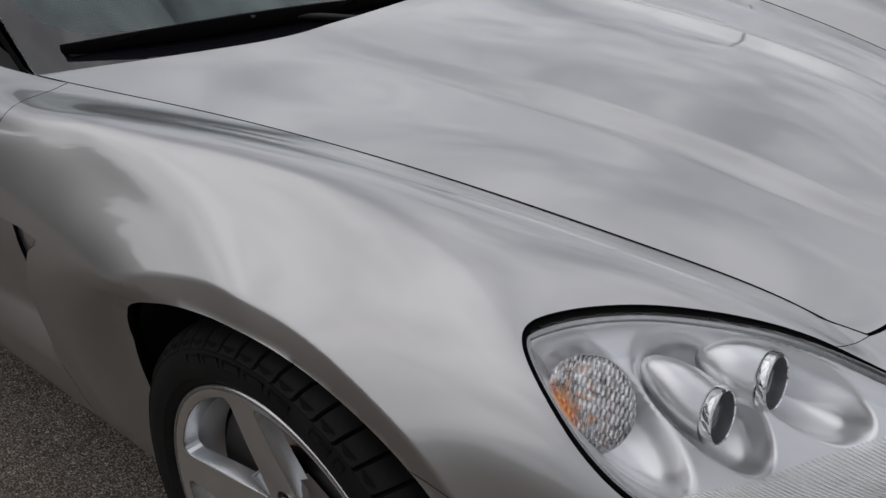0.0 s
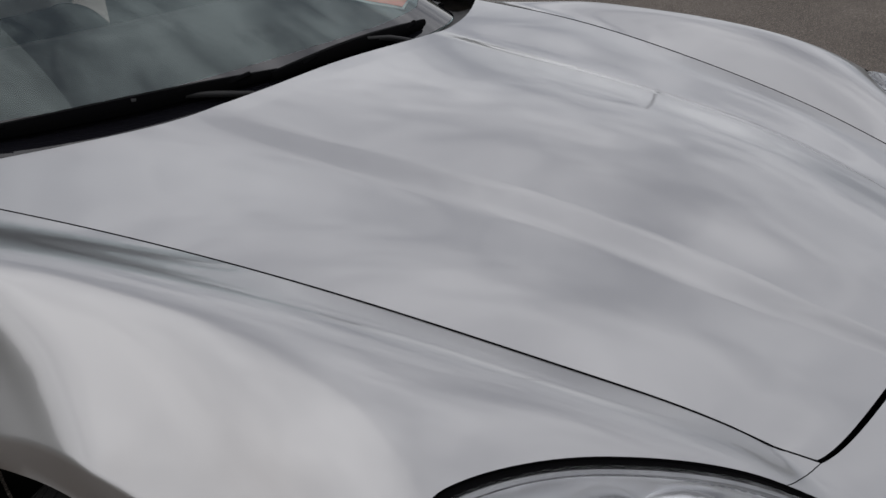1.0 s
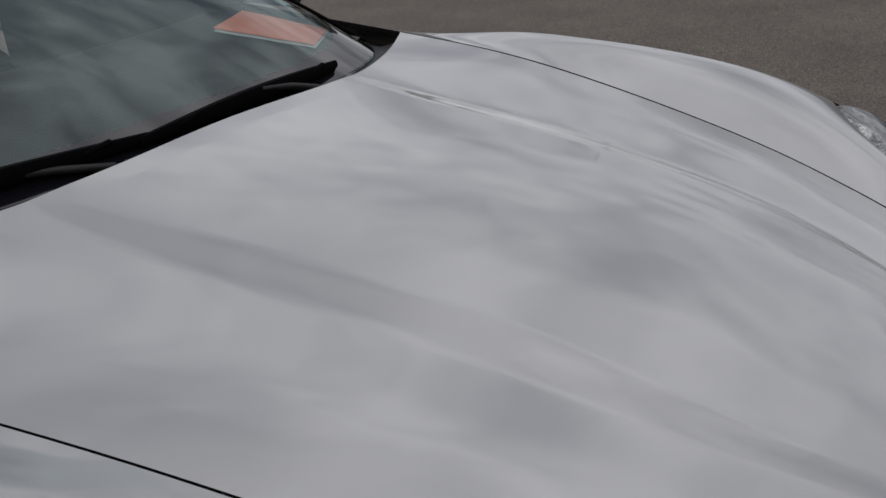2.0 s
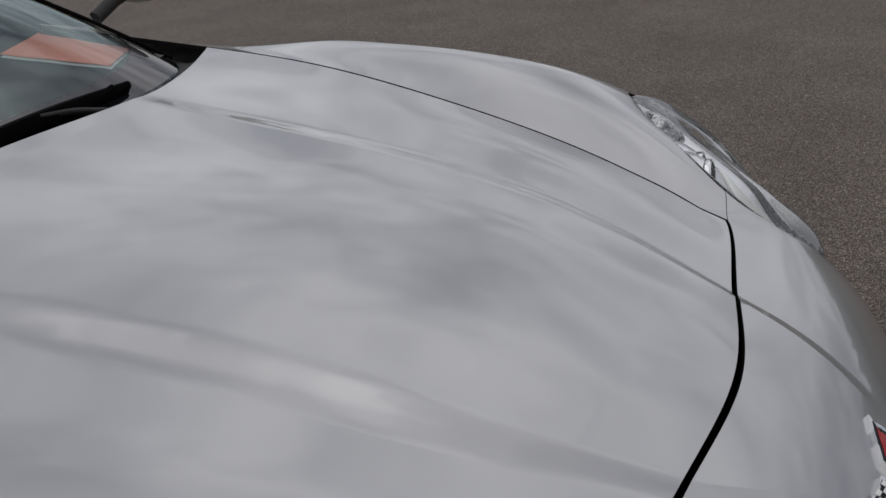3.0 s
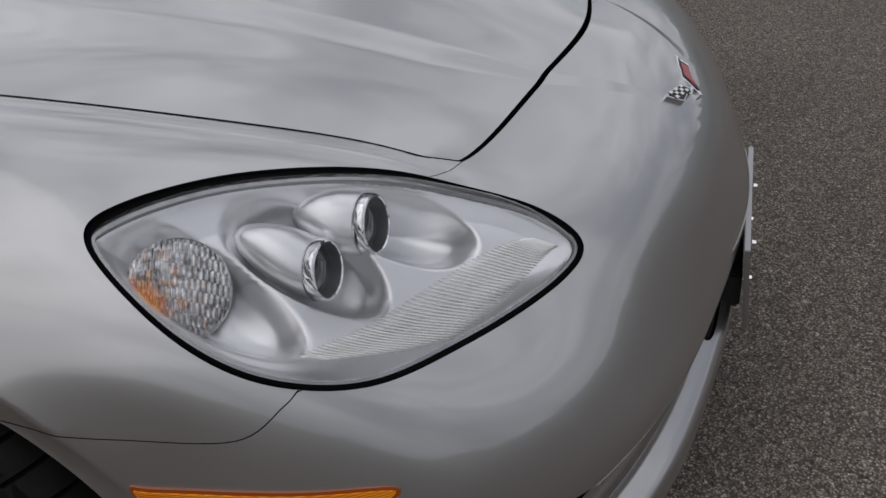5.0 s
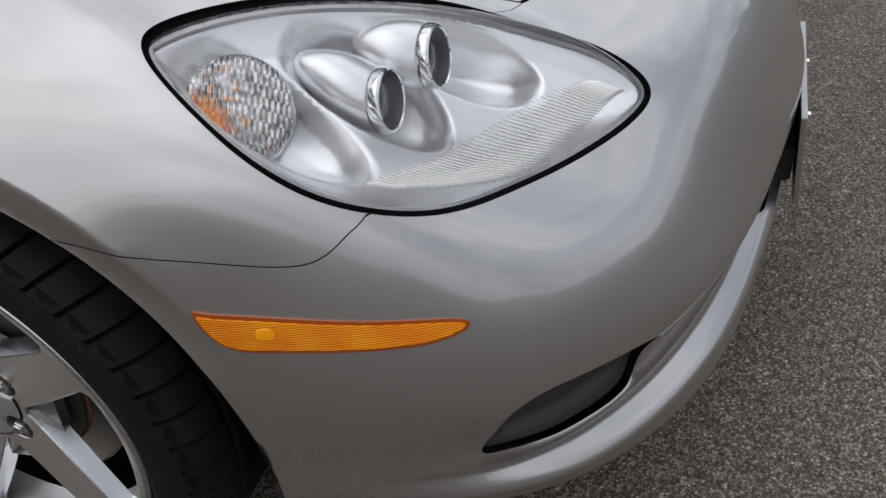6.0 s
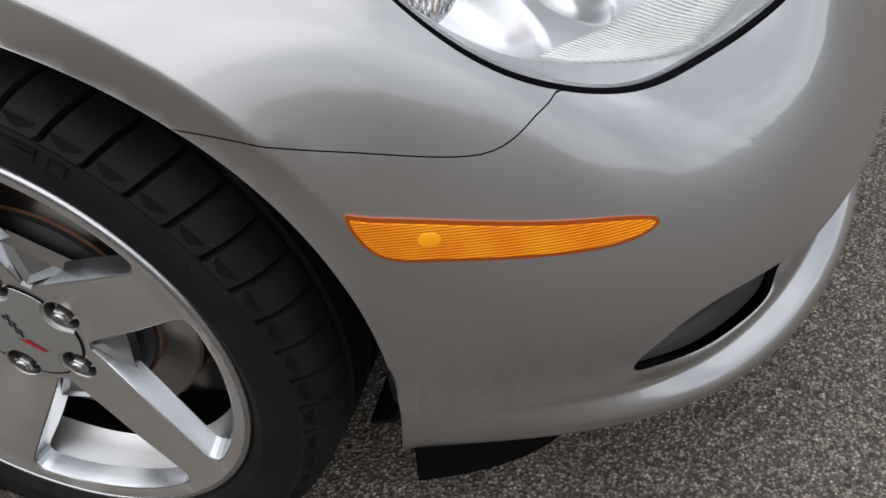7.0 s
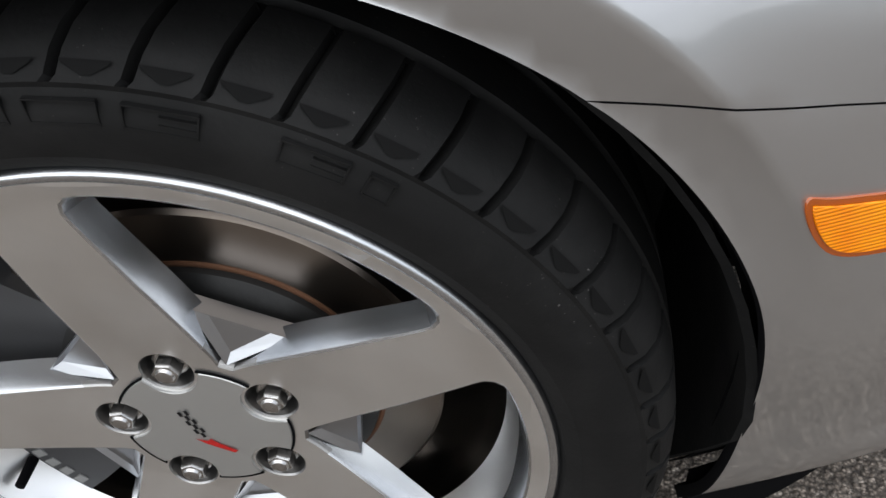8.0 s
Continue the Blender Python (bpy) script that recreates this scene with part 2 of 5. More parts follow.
def curve_through(points, closed=False, steps=12):
    c = np.array(points, float)
    q = np.concatenate([c[-1:], c, c[:2]]) if closed else np.concatenate([2 * c[:1] - c[1:2], c, 2 * c[-1:] - c[-2:-1]])
    t = np.linspace(0, 1, steps, endpoint=False)[:, None]
    rows = [0.5 * (2 * b + (d - a) * t + (2 * a - 5 * b + 4 * d - e) * t**2 + (3 * b - a - 3 * d + e) * t**3) for a, b, d, e in zip(q, q[1:], q[2:], q[3:])]
    rows = np.concatenate(rows)
    return rows if closed else np.concatenate([rows, c[-1:]])


def spaced(line, step, closed=True):
    """A line of points again, evenly spaced, with its sharp corners kept."""
    line = np.array(line, float)
    if closed:
        line = np.concatenate([line, line[:1]])
    keep = [line[0]]
    for a, b in zip(line, line[1:]):
        d = np.linalg.norm(b - a)
        if d < 1e-7:
            continue
        for k in range(1, max(1, int(d / step)) + 1):
            keep.append(a + (b - a) * k / max(1, int(d / step)))
    rows = [keep[0]]
    for p in keep[1:]:
        if np.linalg.norm(p - rows[-1]) > step * 0.45:
            rows.append(p)
    if closed and np.linalg.norm(rows[-1] - rows[0]) < step * 0.45:
        rows.pop()
    return np.array(rows)


def within(pts, poly):
    x, y = pts[:, 0][:, None], pts[:, 1][:, None]
    a, b = poly, np.roll(poly, -1, axis=0)
    up = (a[:, 1] > y) != (b[:, 1] > y)
    cut = a[:, 0] + (y - a[:, 1]) / np.where(b[:, 1] == a[:, 1], 1e-12, b[:, 1] - a[:, 1]) * (b[:, 0] - a[:, 0])
    return (up & (x < cut)).sum(1) % 2 == 1


def off_line(pts, poly):
    a, b = poly, np.roll(poly, -1, axis=0)
    best = np.full(len(pts), 9.0)
    for p, q in zip(a, b):
        d = q - p
        s = np.clip(((pts - p) @ d) / (d @ d + 1e-12), 0, 1)
        best = np.minimum(best, np.linalg.norm(pts - p - s[:, None] * d, axis=1))
    return best


from mathutils import geometry


def sheet(loft, outer, holes=(), step=0.014, edge=None, gap=0.0016, turn=0.010, lift=None, rails=()):
    """A panel cut out of a loft: (verts, normals, faces). Its rim is drawn in by gap and turned under by turn."""
    edge = edge or step * 0.6
    loops = [spaced(o, edge) for o in (outer, *holes)]
    lo, hi = loops[0].min(0), loops[0].max(0)
    g = np.stack(np.meshgrid(np.arange(lo[0], hi[0], step), np.arange(lo[1], hi[1], step), indexing="ij"), -1)
    g[:, ::2] += (step / 2, 0)
    g = g.reshape(-1, 2)
    g = g[within(g, loops[0])]
    for h in loops[1:]:
        g = g[~within(g, h)]
    for h in loops:
        g = g[off_line(g, h) > edge * 0.75]
    lines = []
    for r in rails:
        r = spaced(r, edge, False)
        r = r[within(r, loops[0])]
        for h in loops:
            r = r[off_line(r, h) > edge * 0.5]
        lines.append(r)
        if len(r):
            g = g[((g[:, None] - r[None]) ** 2).sum(-1).min(1) > (edge * 0.8) ** 2]
    inner = np.concatenate([g, *lines])
    inner = inner + 2e-5 * np.sin(np.arange(len(inner))[:, None] * (12.9898, 78.233))
    verts2 = np.concatenate([*loops, inner])
    ties, start = [], 0
    for h in loops:
        ties += [(start + k, start + (k + 1) % len(h)) for k in range(len(h))]
        start += len(h)
    v2, _, f2, *_ = geometry.delaunay_2d_cdt([Vector(p) for p in verts2], ties, [], 0, 1e-7)
    v2 = np.array([tuple(p) for p in v2])
    f2 = np.array([tuple(f) for f in f2 if len(f) == 3])
    mid = v2[f2].mean(1)
    good = within(mid, loops[0])
    for h in loops[1:]:
        good &= ~within(mid, h)
    f2 = f2[good]
    p, n = loft.at(v2, lift)
    # the rim
    more_v, more_n, more_f = [], [], []
    count = len(v2)
    for i, h in enumerate(loops):
        idx = [int(((v2 - q) ** 2).sum(1).argmin()) for q in h]
        q = v2[idx]
        t = np.roll(q, -1, axis=0) - np.roll(q, 1, axis=0)
        side = np.stack([-t[:, 1], t[:, 0]], 1) / (np.linalg.norm(t, axis=1, keepdims=True) + 1e-12)
        probe = within(q + side * edge * 0.2, loops[0]) & np.all([~within(q + side * edge * 0.2, w) for w in loops[1:]] or [np.ones(len(q), bool)], axis=0)
        sgn = 1.0 if probe.mean() > 0.5 else -1.0
        inward = loft.place(q + sgn * side * 1e-3) - loft.place(q)
        inward /= np.linalg.norm(inward, axis=1, keepdims=True) + 1e-12
        p[idx] += inward * gap
        if turn:
            base = count + len(more_v)
            m = len(idx)
            r1 = p[idx]
            r2 = p[idx] - n[idx] * turn
            half = n[idx] - inward
            half /= np.linalg.norm(half, axis=1, keepdims=True)
            more_v += [*r1, *r2]
            more_n += [*half, *(-inward)]
            more_f += [(base + k, base + (k + 1) % m, base + m + (k + 1) % m, base + m + k) for k in range(m)]
    verts = np.concatenate([p, np.array(more_v)]) if more_v else p
    norms = np.concatenate([n, np.array(more_n)]) if more_v else n
    faces = [tuple(int(k) for k in f) for f in f2] + more_f
    fixed = []
    for f in faces:
        a, b, c = verts[f[0]], verts[f[1]], verts[f[2]]
        fixed.append(f if np.dot(np.cross(b - a, c - a), norms[list(f)].mean(0)) > 0 else f[::-1])
    return verts, norms, fixed


def flipped(made):
    v, n, f = made
    return v * (1, -1, 1), n * (1, -1, 1), [k[::-1] for k in f]


def panel(name, made, mat, parent, label="", rim=None):
    """Links a cut panel; rim is the material of its turned-under edge, black to paint the gap's shade."""
    ob = link(name, mesh_of(name, made[0], made[2], made[1]), mat, parent, label)
    if rim is not None:
        ob.data.materials.append(rim)
        for f in ob.data.polygons:
            f.material_index = 1 if len(f.vertices) == 4 else 0
    return ob


def strip_tube(points, radius, sides=8, flat=1.0):
    """A bent bar along points: verts and faces."""
    pts = np.array(points, float)
    t = np.gradient(pts, axis=0)
    t /= np.linalg.norm(t, axis=1, keepdims=True)
    up = np.array((0.0, 0.0, 1.0))
    a = np.cross(t, up)
    a /= np.linalg.norm(a, axis=1, keepdims=True) + 1e-9
    b = np.cross(a, t)
    r = np.broadcast_to(radius, (len(pts),))
    verts = [pts[i] + r[i] * (math.cos(w) * a[i] + flat * math.sin(w) * b[i]) for i in range(len(pts)) for w in np.linspace(0, 2 * math.pi, sides, endpoint=False)]
    faces = [(i * sides + k, i * sides + (k + 1) % sides, (i + 1) * sides + (k + 1) % sides, (i + 1) * sides + k) for i in range(len(pts) - 1) for k in range(sides)]
    faces += [tuple(range(sides))[::-1], tuple((len(pts) - 1) * sides + k for k in range(sides))]
    return verts, faces


def bar_part(name, points, radius, mat, parent, label="", sides=8, flat=1.0):
    v, f = strip_tube(points, radius, sides, flat)
    me = mesh_of(name, v, f)
    me.set_sharp_from_angle(angle=radians(50))
    return link(name, me, mat, parent, label)

# ---- ground ----
def ground():
    bm = bmesh.new()
    bmesh.ops.create_grid(bm, x_segments=2, y_segments=2, size=1500)
    return tagged(part("ground", bm, ASPHALT, smooth=False), "worn grey-brown asphalt of a parking lot", "asphalt", kind="structure")


ground()

# ---- the car: nose towards +x, its own left towards +y ----
car = new("sports_car")
tagged(car, "silver sports car with exposed headlights parked on asphalt", "car")

# cross stations of the wings and the nose from the bonnet's gap (first) down to the lower edge (last), right half, as (x, out, z)
STATION_DOOR = [(-1.300, 0.800, 0.880), (-1.300, 0.830, 0.869), (-1.300, 0.870, 0.829), (-1.300, 0.902, 0.765), (-1.300, 0.905, 0.640), (-1.300, 0.895, 0.480), (-1.300, 0.860, 0.330), (-1.300, 0.815, 0.230), (-1.300, 0.780, 0.165)]
STATION_SCREEN = [(-0.648, 0.749, 0.825), (-0.646, 0.786, 0.817), (-0.646, 0.842, 0.800), (-0.647, 0.884, 0.742), (-0.647, 0.907, 0.638), (-0.647, 0.886, 0.480), (-0.648, 0.850, 0.330), (-0.647, 0.822, 0.230), (-0.647, 0.785, 0.165)]
STATION_BEHIND = [(-0.309, 0.675, 0.805), (-0.306, 0.724, 0.811), (-0.300, 0.807, 0.819), (-0.301, 0.866, 0.749), (-0.302, 0.914, 0.646), (-0.303, 0.900, 0.488), (-0.303, 0.866, 0.330), (-0.304, 0.836, 0.230), (-0.303, 0.800, 0.165)]
STATION_AXLE = [(0.016, 0.588, 0.762), (0.034, 0.650, 0.787), (0.043, 0.749, 0.807), (0.054, 0.844, 0.747), (0.068, 0.912, 0.657), (0.065, 0.915, 0.498), (0.063, 0.895, 0.322), (0.061, 0.875, 0.218), (0.060, 0.845, 0.155)]
STATION_LAMP = [(0.309, 0.507, 0.702), (0.335, 0.608, 0.736), (0.350, 0.716, 0.719), (0.384, 0.812, 0.667), (0.386, 0.854, 0.567), (0.389, 0.865, 0.419), (0.386, 0.846, 0.298), (0.383, 0.832, 0.214), (0.364, 0.803, 0.156)]
STATION_CORNER = [(0.471, 0.460, 0.655), (0.518, 0.545, 0.655), (0.555, 0.625, 0.587), (0.618, 0.685, 0.526), (0.636, 0.742, 0.456), (0.637, 0.752, 0.360), (0.629, 0.735, 0.292), (0.648, 0.732, 0.222), (0.606, 0.687, 0.164)]
STATION_TIP = [(0.533, 0.438, 0.634), (0.625, 0.468, 0.603), (0.690, 0.495, 0.543), (0.730, 0.524, 0.476), (0.755, 0.557, 0.410), (0.756, 0.566, 0.353), (0.735, 0.558, 0.295), (0.768, 0.566, 0.218), (0.729, 0.532, 0.152)]
STATION_NOSE = [(0.578, 0.206, 0.633), (0.667, 0.222, 0.606), (0.746, 0.239, 0.560), (0.795, 0.257, 0.499), (0.825, 0.272, 0.424), (0.832, 0.277, 0.352), (0.805, 0.274, 0.294), (0.840, 0.279, 0.216), (0.794, 0.258, 0.147)]
STATION_MIDDLE = [(0.606, 0.0, 0.637), (0.687, 0.0, 0.605), (0.764, 0.0, 0.559), (0.819, 0.0, 0.507), (0.854, 0.0, 0.433), (0.861, 0.0, 0.356), (0.828, 0.0, 0.294), (0.865, 0.0, 0.212), (0.811, 0.0, 0.143)]
half = np.array([STATION_DOOR, STATION_SCREEN, STATION_BEHIND, STATION_AXLE, STATION_LAMP, STATION_CORNER, STATION_TIP, STATION_NOSE, STATION_MIDDLE]) * (1, -1, 1)
U_KNOTS = np.array([0, 0.65, 0.98, 1.30, 1.63, 1.88, 2.05, 2.29, 2.49])
V_KNOTS = np.array([0, 0.09, 0.19, 0.29, 0.40, 0.53, 0.63, 0.71, 0.79])
U_MID, V_END = U_KNOTS[-1], V_KNOTS[-1]
SKIN = Loft(np.concatenate([U_KNOTS, 2 * U_MID - U_KNOTS[:-1][::-1]]), V_KNOTS, np.concatenate([half, half[:-1][::-1] * (1, -1, 1)]), (-0.3, 0, 0.35))

# outlines on the right side
LAMP_EDGE = [(0.317, -0.788, 0.723), (0.323, -0.735, 0.734), (0.391, -0.633, 0.716), (0.502, -0.521, 0.662), (0.609, -0.471, 0.608), (0.683, -0.469, 0.569), (0.670, -0.518, 0.543), (0.598, -0.642, 0.539), (0.541, -0.757, 0.576), (0.464, -0.802, 0.605), (0.391, -0.814, 0.658)]
WING_SEAM = [(0.252, -0.890, 0.603), (0.297, -0.880, 0.592), (0.358, -0.859, 0.578), (0.445, -0.830, 0.563), (0.484, -0.808, 0.585), (0.496, -0.795, 0.596)]
ARCH_EDGE = [(-0.335, -0.82, 0.150), (-0.362, -0.870, 0.300), (-0.350, -0.906, 0.440), (-0.269, -0.900, 0.590), (-0.130, -0.905, 0.664), (0.020, -0.905, 0.683), (0.152, -0.906, 0.660), (0.273, -0.884, 0.575), (0.350, -0.874, 0.452), (0.369, -0.851, 0.293), (0.346, -0.802, 0.133)]
FOG_EDGE = [(0.572, -0.780, 0.302), (0.588, -0.780, 0.338), (0.606, -0.777, 0.370), (0.640, -0.755, 0.386), (0.690, -0.695, 0.380), (0.720, -0.640, 0.366), (0.727, -0.622, 0.340), (0.706, -0.642, 0.297), (0.650, -0.712, 0.291), (0.597, -0.762, 0.295)]
MARKER_EDGE = [(0.357, -0.868, 0.527), (0.378, -0.861, 0.524), (0.482, -0.824, 0.505), (0.572, -0.794, 0.490), (0.541, -0.816, 0.478), (0.432, -0.854, 0.484), (0.379, -0.866, 0.492)]

lamp_uv = SKIN.find(curve_through(LAMP_EDGE, True, 10))
seam_uv = SKIN.find(curve_through(WING_SEAM, False, 8))
arch_uv = SKIN.find(curve_through(ARCH_EDGE, False, 14))
fog_uv = SKIN.find(curve_through(FOG_EDGE, True, 8))
marker_uv = SKIN.find(curve_through(MARKER_EDGE, True, 8))
corner_uv, top_joint_uv, low_joint_uv, arch_joint_uv = SKIN.find([(0.5385, -0.4345, 0.6335), (0.526, -0.505, 0.650), (0.496, -0.795, 0.596), (0.252, -0.890, 0.597)])
# the wing's upper edge runs straight to the bonnet's corner, and the short seam from there to the headlight
bonnet_edge = SKIN.find([(0.380 + 0.1585 * k, -0.4835 + 0.049 * k, 0.683 - 0.0495 * k) for k in np.linspace(0, 1, 16)])
short_seam = SKIN.find([(0.5385 - 0.0125 * k, -0.4345 - 0.0705 * k, 0.6335 + 0.0165 * k) for k in np.linspace(0, 1, 7)[1:-1]])
corner_uv = bonnet_edge[-1]
DOOR_U = 0.72


def between(loop, a, b, forward=True):
    """The stretch of a closed loop from the point nearest to a to the one nearest to b."""
    i, j = (int(((loop - q) ** 2).sum(1).argmin()) for q in (a, b))
    n, rows, k = len(loop), [], i
    while True:
        rows.append(loop[k])
        if k == j:
            return np.array(rows)
        k = (k + (1 if forward else -1)) % n


def mirrored(uv):
    return np.stack([2 * U_MID - uv[:, 0], uv[:, 1]], 1)


def arch_flare(uv):
    """How the skin stands off its loft: the flat flare round the wheel arch, proud along a crease, and the crest that falls to it."""
    u, v = np.minimum(uv[:, 0], 2 * U_MID - uv[:, 0]), uv[:, 1]
    q = np.stack([u, v], 1)
    d = line_gap(q, ARCH_LINE)
    wide = flare_width(u)
    fade = np.clip((0.505 - v) / 0.10, 0, 1) * np.clip((1.82 - u) / 0.20, 0, 1)
    rise = -np.log(np.exp(-16 * np.minimum(1.5 * d / wide - 0.5, 3.0)) + np.exp(-16 * np.exp(-(d - wide) / 0.075))) / 16
    # behind the wheel the skin rolls in towards the opening
    tuck = np.interp(v, [0.38, 0.42, 0.46, 0.52, 0.58, 0.79], [0.0, 0.026, 0.042, 0.052, 0.050, 0.035]) * np.exp(-((d / 0.060) ** 2))
    back = np.clip((1.24 - u) / 0.16, 0, 1)
    tuck = tuck * back * back * (3 - 2 * back)
    # the soft crest that falls from the shoulder to the arch, and the shoulder's own crown
    run = np.clip((u - 0.70) / 0.26, 0, 1)
    crest = 0.0058 * run * run * (3 - 2 * run) * np.exp(-((line_gap(q, CREST_LINE) / 0.036) ** 2))
    return np.interp(u, [0.98, 1.12, 1.26, 1.45, 1.7], [0.0050, 0.0075, 0.0108, 0.0128, 0.0125]) * rise * fade + crest - tuck


CREST_LINE = np.array([(0.40, 0.130), (0.66, 0.155), (0.90, 0.186), (1.056, 0.237), (1.149, 0.272), (1.226, 0.314), (1.257, 0.334)])


def line_gap(q, line):
    """How far points lie from an open line."""
    d = np.full(len(q), 9.0)
    for a, b in zip(line, line[1:]):
        w = b - a
        k = np.clip(((q - a) @ w) / (w @ w + 1e-12), 0, 1)
        d = np.minimum(d, np.linalg.norm(q - a - k[:, None] * w, axis=1))
    return d


def flare_width(u):
    return np.interp(u, [1.0, 1.15, 1.3, 1.5, 1.62], [0.033, 0.034, 0.037, 0.040, 0.038])


def lower_lip(uv):
    """The rounded ridge along the bumper's lower edge."""
    u = np.minimum(uv[:, 0], 2 * U_MID - uv[:, 0])
    grow = np.clip((u - 1.66) / 0.26, 0, 1)
    grow = grow * grow * (3 - 2 * grow)
    inlet = np.clip((u - 1.79) / 0.05, 0, 1)
    v = uv[:, 1]
    return grow * (0.0068 * np.exp(-(((v - 0.685) / 0.012) ** 2)) - 0.007 * np.exp(-(((v - 0.657) / 0.009) ** 2))) + inlet * 0.0062 * np.exp(-(((v - 0.638) / 0.007) ** 2))


def nose_step(uv):
    """The bonnet's raised middle running out over the nose towards the emblem."""
    u, v = np.minimum(uv[:, 0], 2 * U_MID - uv[:, 0]), uv[:, 1]
    k = np.clip((u - nose_crease(v) + 0.011) / 0.022, 0, 1)
    return 0.0065 * np.clip(1 - v / 0.18, 0, 1) * k


def nose_crease(v):
    return 2.305 + 0.60 * v


ARCH_LINE = arch_uv.copy()
arch_at = int(((arch_uv - arch_joint_uv) ** 2).sum(1).argmin())
rear_lamp = between(lamp_uv, top_joint_uv, low_joint_uv, forward=False)
front_lamp = between(lamp_uv, low_joint_uv, top_joint_uv, forward=False)
arch_foot = arch_uv[-1].copy()
arch_uv[-1, 1] = arch_uv[0, 1] = V_END
near = arch_uv[arch_at - 1] + (arch_uv[arch_at + 1] - arch_uv[arch_at - 1]) * np.linspace(0, 1, 40)[:, None]
joint = near[((near - seam_uv[0]) ** 2).sum(1).argmin()]
seam_uv = np.concatenate([[joint], seam_uv[9:]])
wing = np.concatenate([[(DOOR_U, 0.0)], bonnet_edge, short_seam, rear_lamp, seam_uv[::-1], arch_uv[:arch_at][::-1], [(DOOR_U, V_END)]])
side = np.concatenate([[corner_uv], short_seam, front_lamp[::-1], seam_uv[::-1], arch_uv[arch_at + 1:]])
nose = np.concatenate([side, mirrored(side)[::-1]])
GRILLE_EDGE = [(0.845, -0.22, 0.262), (0.849, -0.23, 0.30), (0.857, -0.19, 0.335), (0.872, 0.0, 0.343), (0.857, 0.19, 0.335), (0.849, 0.23, 0.30), (0.845, 0.22, 0.262), (0.846, 0.0, 0.262)]
grille_uv = SKIN.find(curve_through(GRILLE_EDGE, True, 6))
VENT_FRONT = [(-0.574, -0.89, 0.398), (-0.563, -0.89, 0.408), (-0.543, -0.90, 0.456), (-0.506, -0.908, 0.547), (-0.452, -0.91, 0.640), (-0.415, -0.91, 0.664), (-0.47, -0.912, 0.670)]
vent_front = SKIN.find(VENT_FRONT)
vent_front = np.concatenate([[(DOOR_U, vent_front[0, 1] + 0.004)], vent_front, [(DOOR_U, vent_front[-1, 1] - 0.002)]])
wing = np.concatenate([wing, vent_front])

lean = np.gradient(arch_uv, axis=0)
lean = np.stack([lean[:, 1], -lean[:, 0]], 1) / np.linalg.norm(lean, axis=1, keepdims=True)
if ((arch_uv + lean * 0.05 - (1.30, 0.75)) ** 2).sum() < ((arch_uv - (1.30, 0.75)) ** 2).sum():
    lean = -lean
creases = [arch_uv + lean * (flare_width(arch_uv[:, 0])[:, None] + d) for d in (-0.008, -0.004, 0.0, 0.004, 0.008)]
made = sheet(SKIN, wing, step=0.010, edge=0.0065, gap=0.0006, lift=arch_flare, rails=creases)
for shape, text in ((made, "silver front wing round the wheel arch"), (flipped(made), "")):
    panel("front_wing", shape, PAINT, car, text, SEAL_GAP_BLACK)

made = sheet(SKIN, nose, [fog_uv, mirrored(fog_uv), grille_uv], step=0.013, edge=0.008, gap=0.0006, lift=lambda uv: arch_flare(uv) + lower_lip(uv) + nose_step(uv), rails=[r for d in (-0.012, -0.009, 0.009, 0.012) for line in (np.array([(nose_crease(v) + d, v) for v in np.linspace(0.012, 0.18, 24)]),) for r in (line, mirrored(line))] + creases + [mirrored(c) for c in creases] + [[(1.72, v), (2 * U_MID - 1.72, v)] for v in (0.640, 0.647, 0.654, 0.661, 0.668, 0.675, 0.683, 0.691, 0.700, 0.709)])
bumper = panel("front_bumper", made, PAINT, car, "silver nose and bumper with a rounded lower lip", SEAL_GAP_BLACK)

# side scoop behind the front wheel
COVE_FRONT = SKIN.find([(-0.40, -0.91, 0.666), (-0.452, -0.91, 0.640), (-0.506, -0.908, 0.547), (-0.543, -0.90, 0.456), (-0.563, -0.89, 0.405)])


def cove(uv):
    """The hollow that runs from the wing's vent into the door."""
    in_v = np.clip((uv[:, 1] - 0.372) / 0.02, 0, 1) * np.clip((0.60 - uv[:, 1]) / 0.03, 0, 1)
    return -0.006 - 0.034 * np.clip(line_gap(uv, COVE_FRONT) / 0.05, 0, 1) * in_v * np.clip(uv[:, 0] / 0.6, 0, 1)


scoop = sheet(SKIN, vent_front, step=0.02, gap=-0.004, turn=0, lift=cove)
panel("wing_vent", scoop, PAINT, car, "recessed vent in the wing")
panel("wing_vent", flipped(scoop), PAINT, car)

# doors
door = np.array([(0.0, 0.0), (DOOR_U, 0.0), (DOOR_U, V_END), (0.0, V_END)])
made = sheet(SKIN, door, step=0.025, lift=lambda uv: cove(uv) + 0.006)
panel("door", made, PAINT, car, "", SEAL_GAP_BLACK)
panel("door", flipped(made), PAINT, car, "", SEAL_GAP_BLACK)

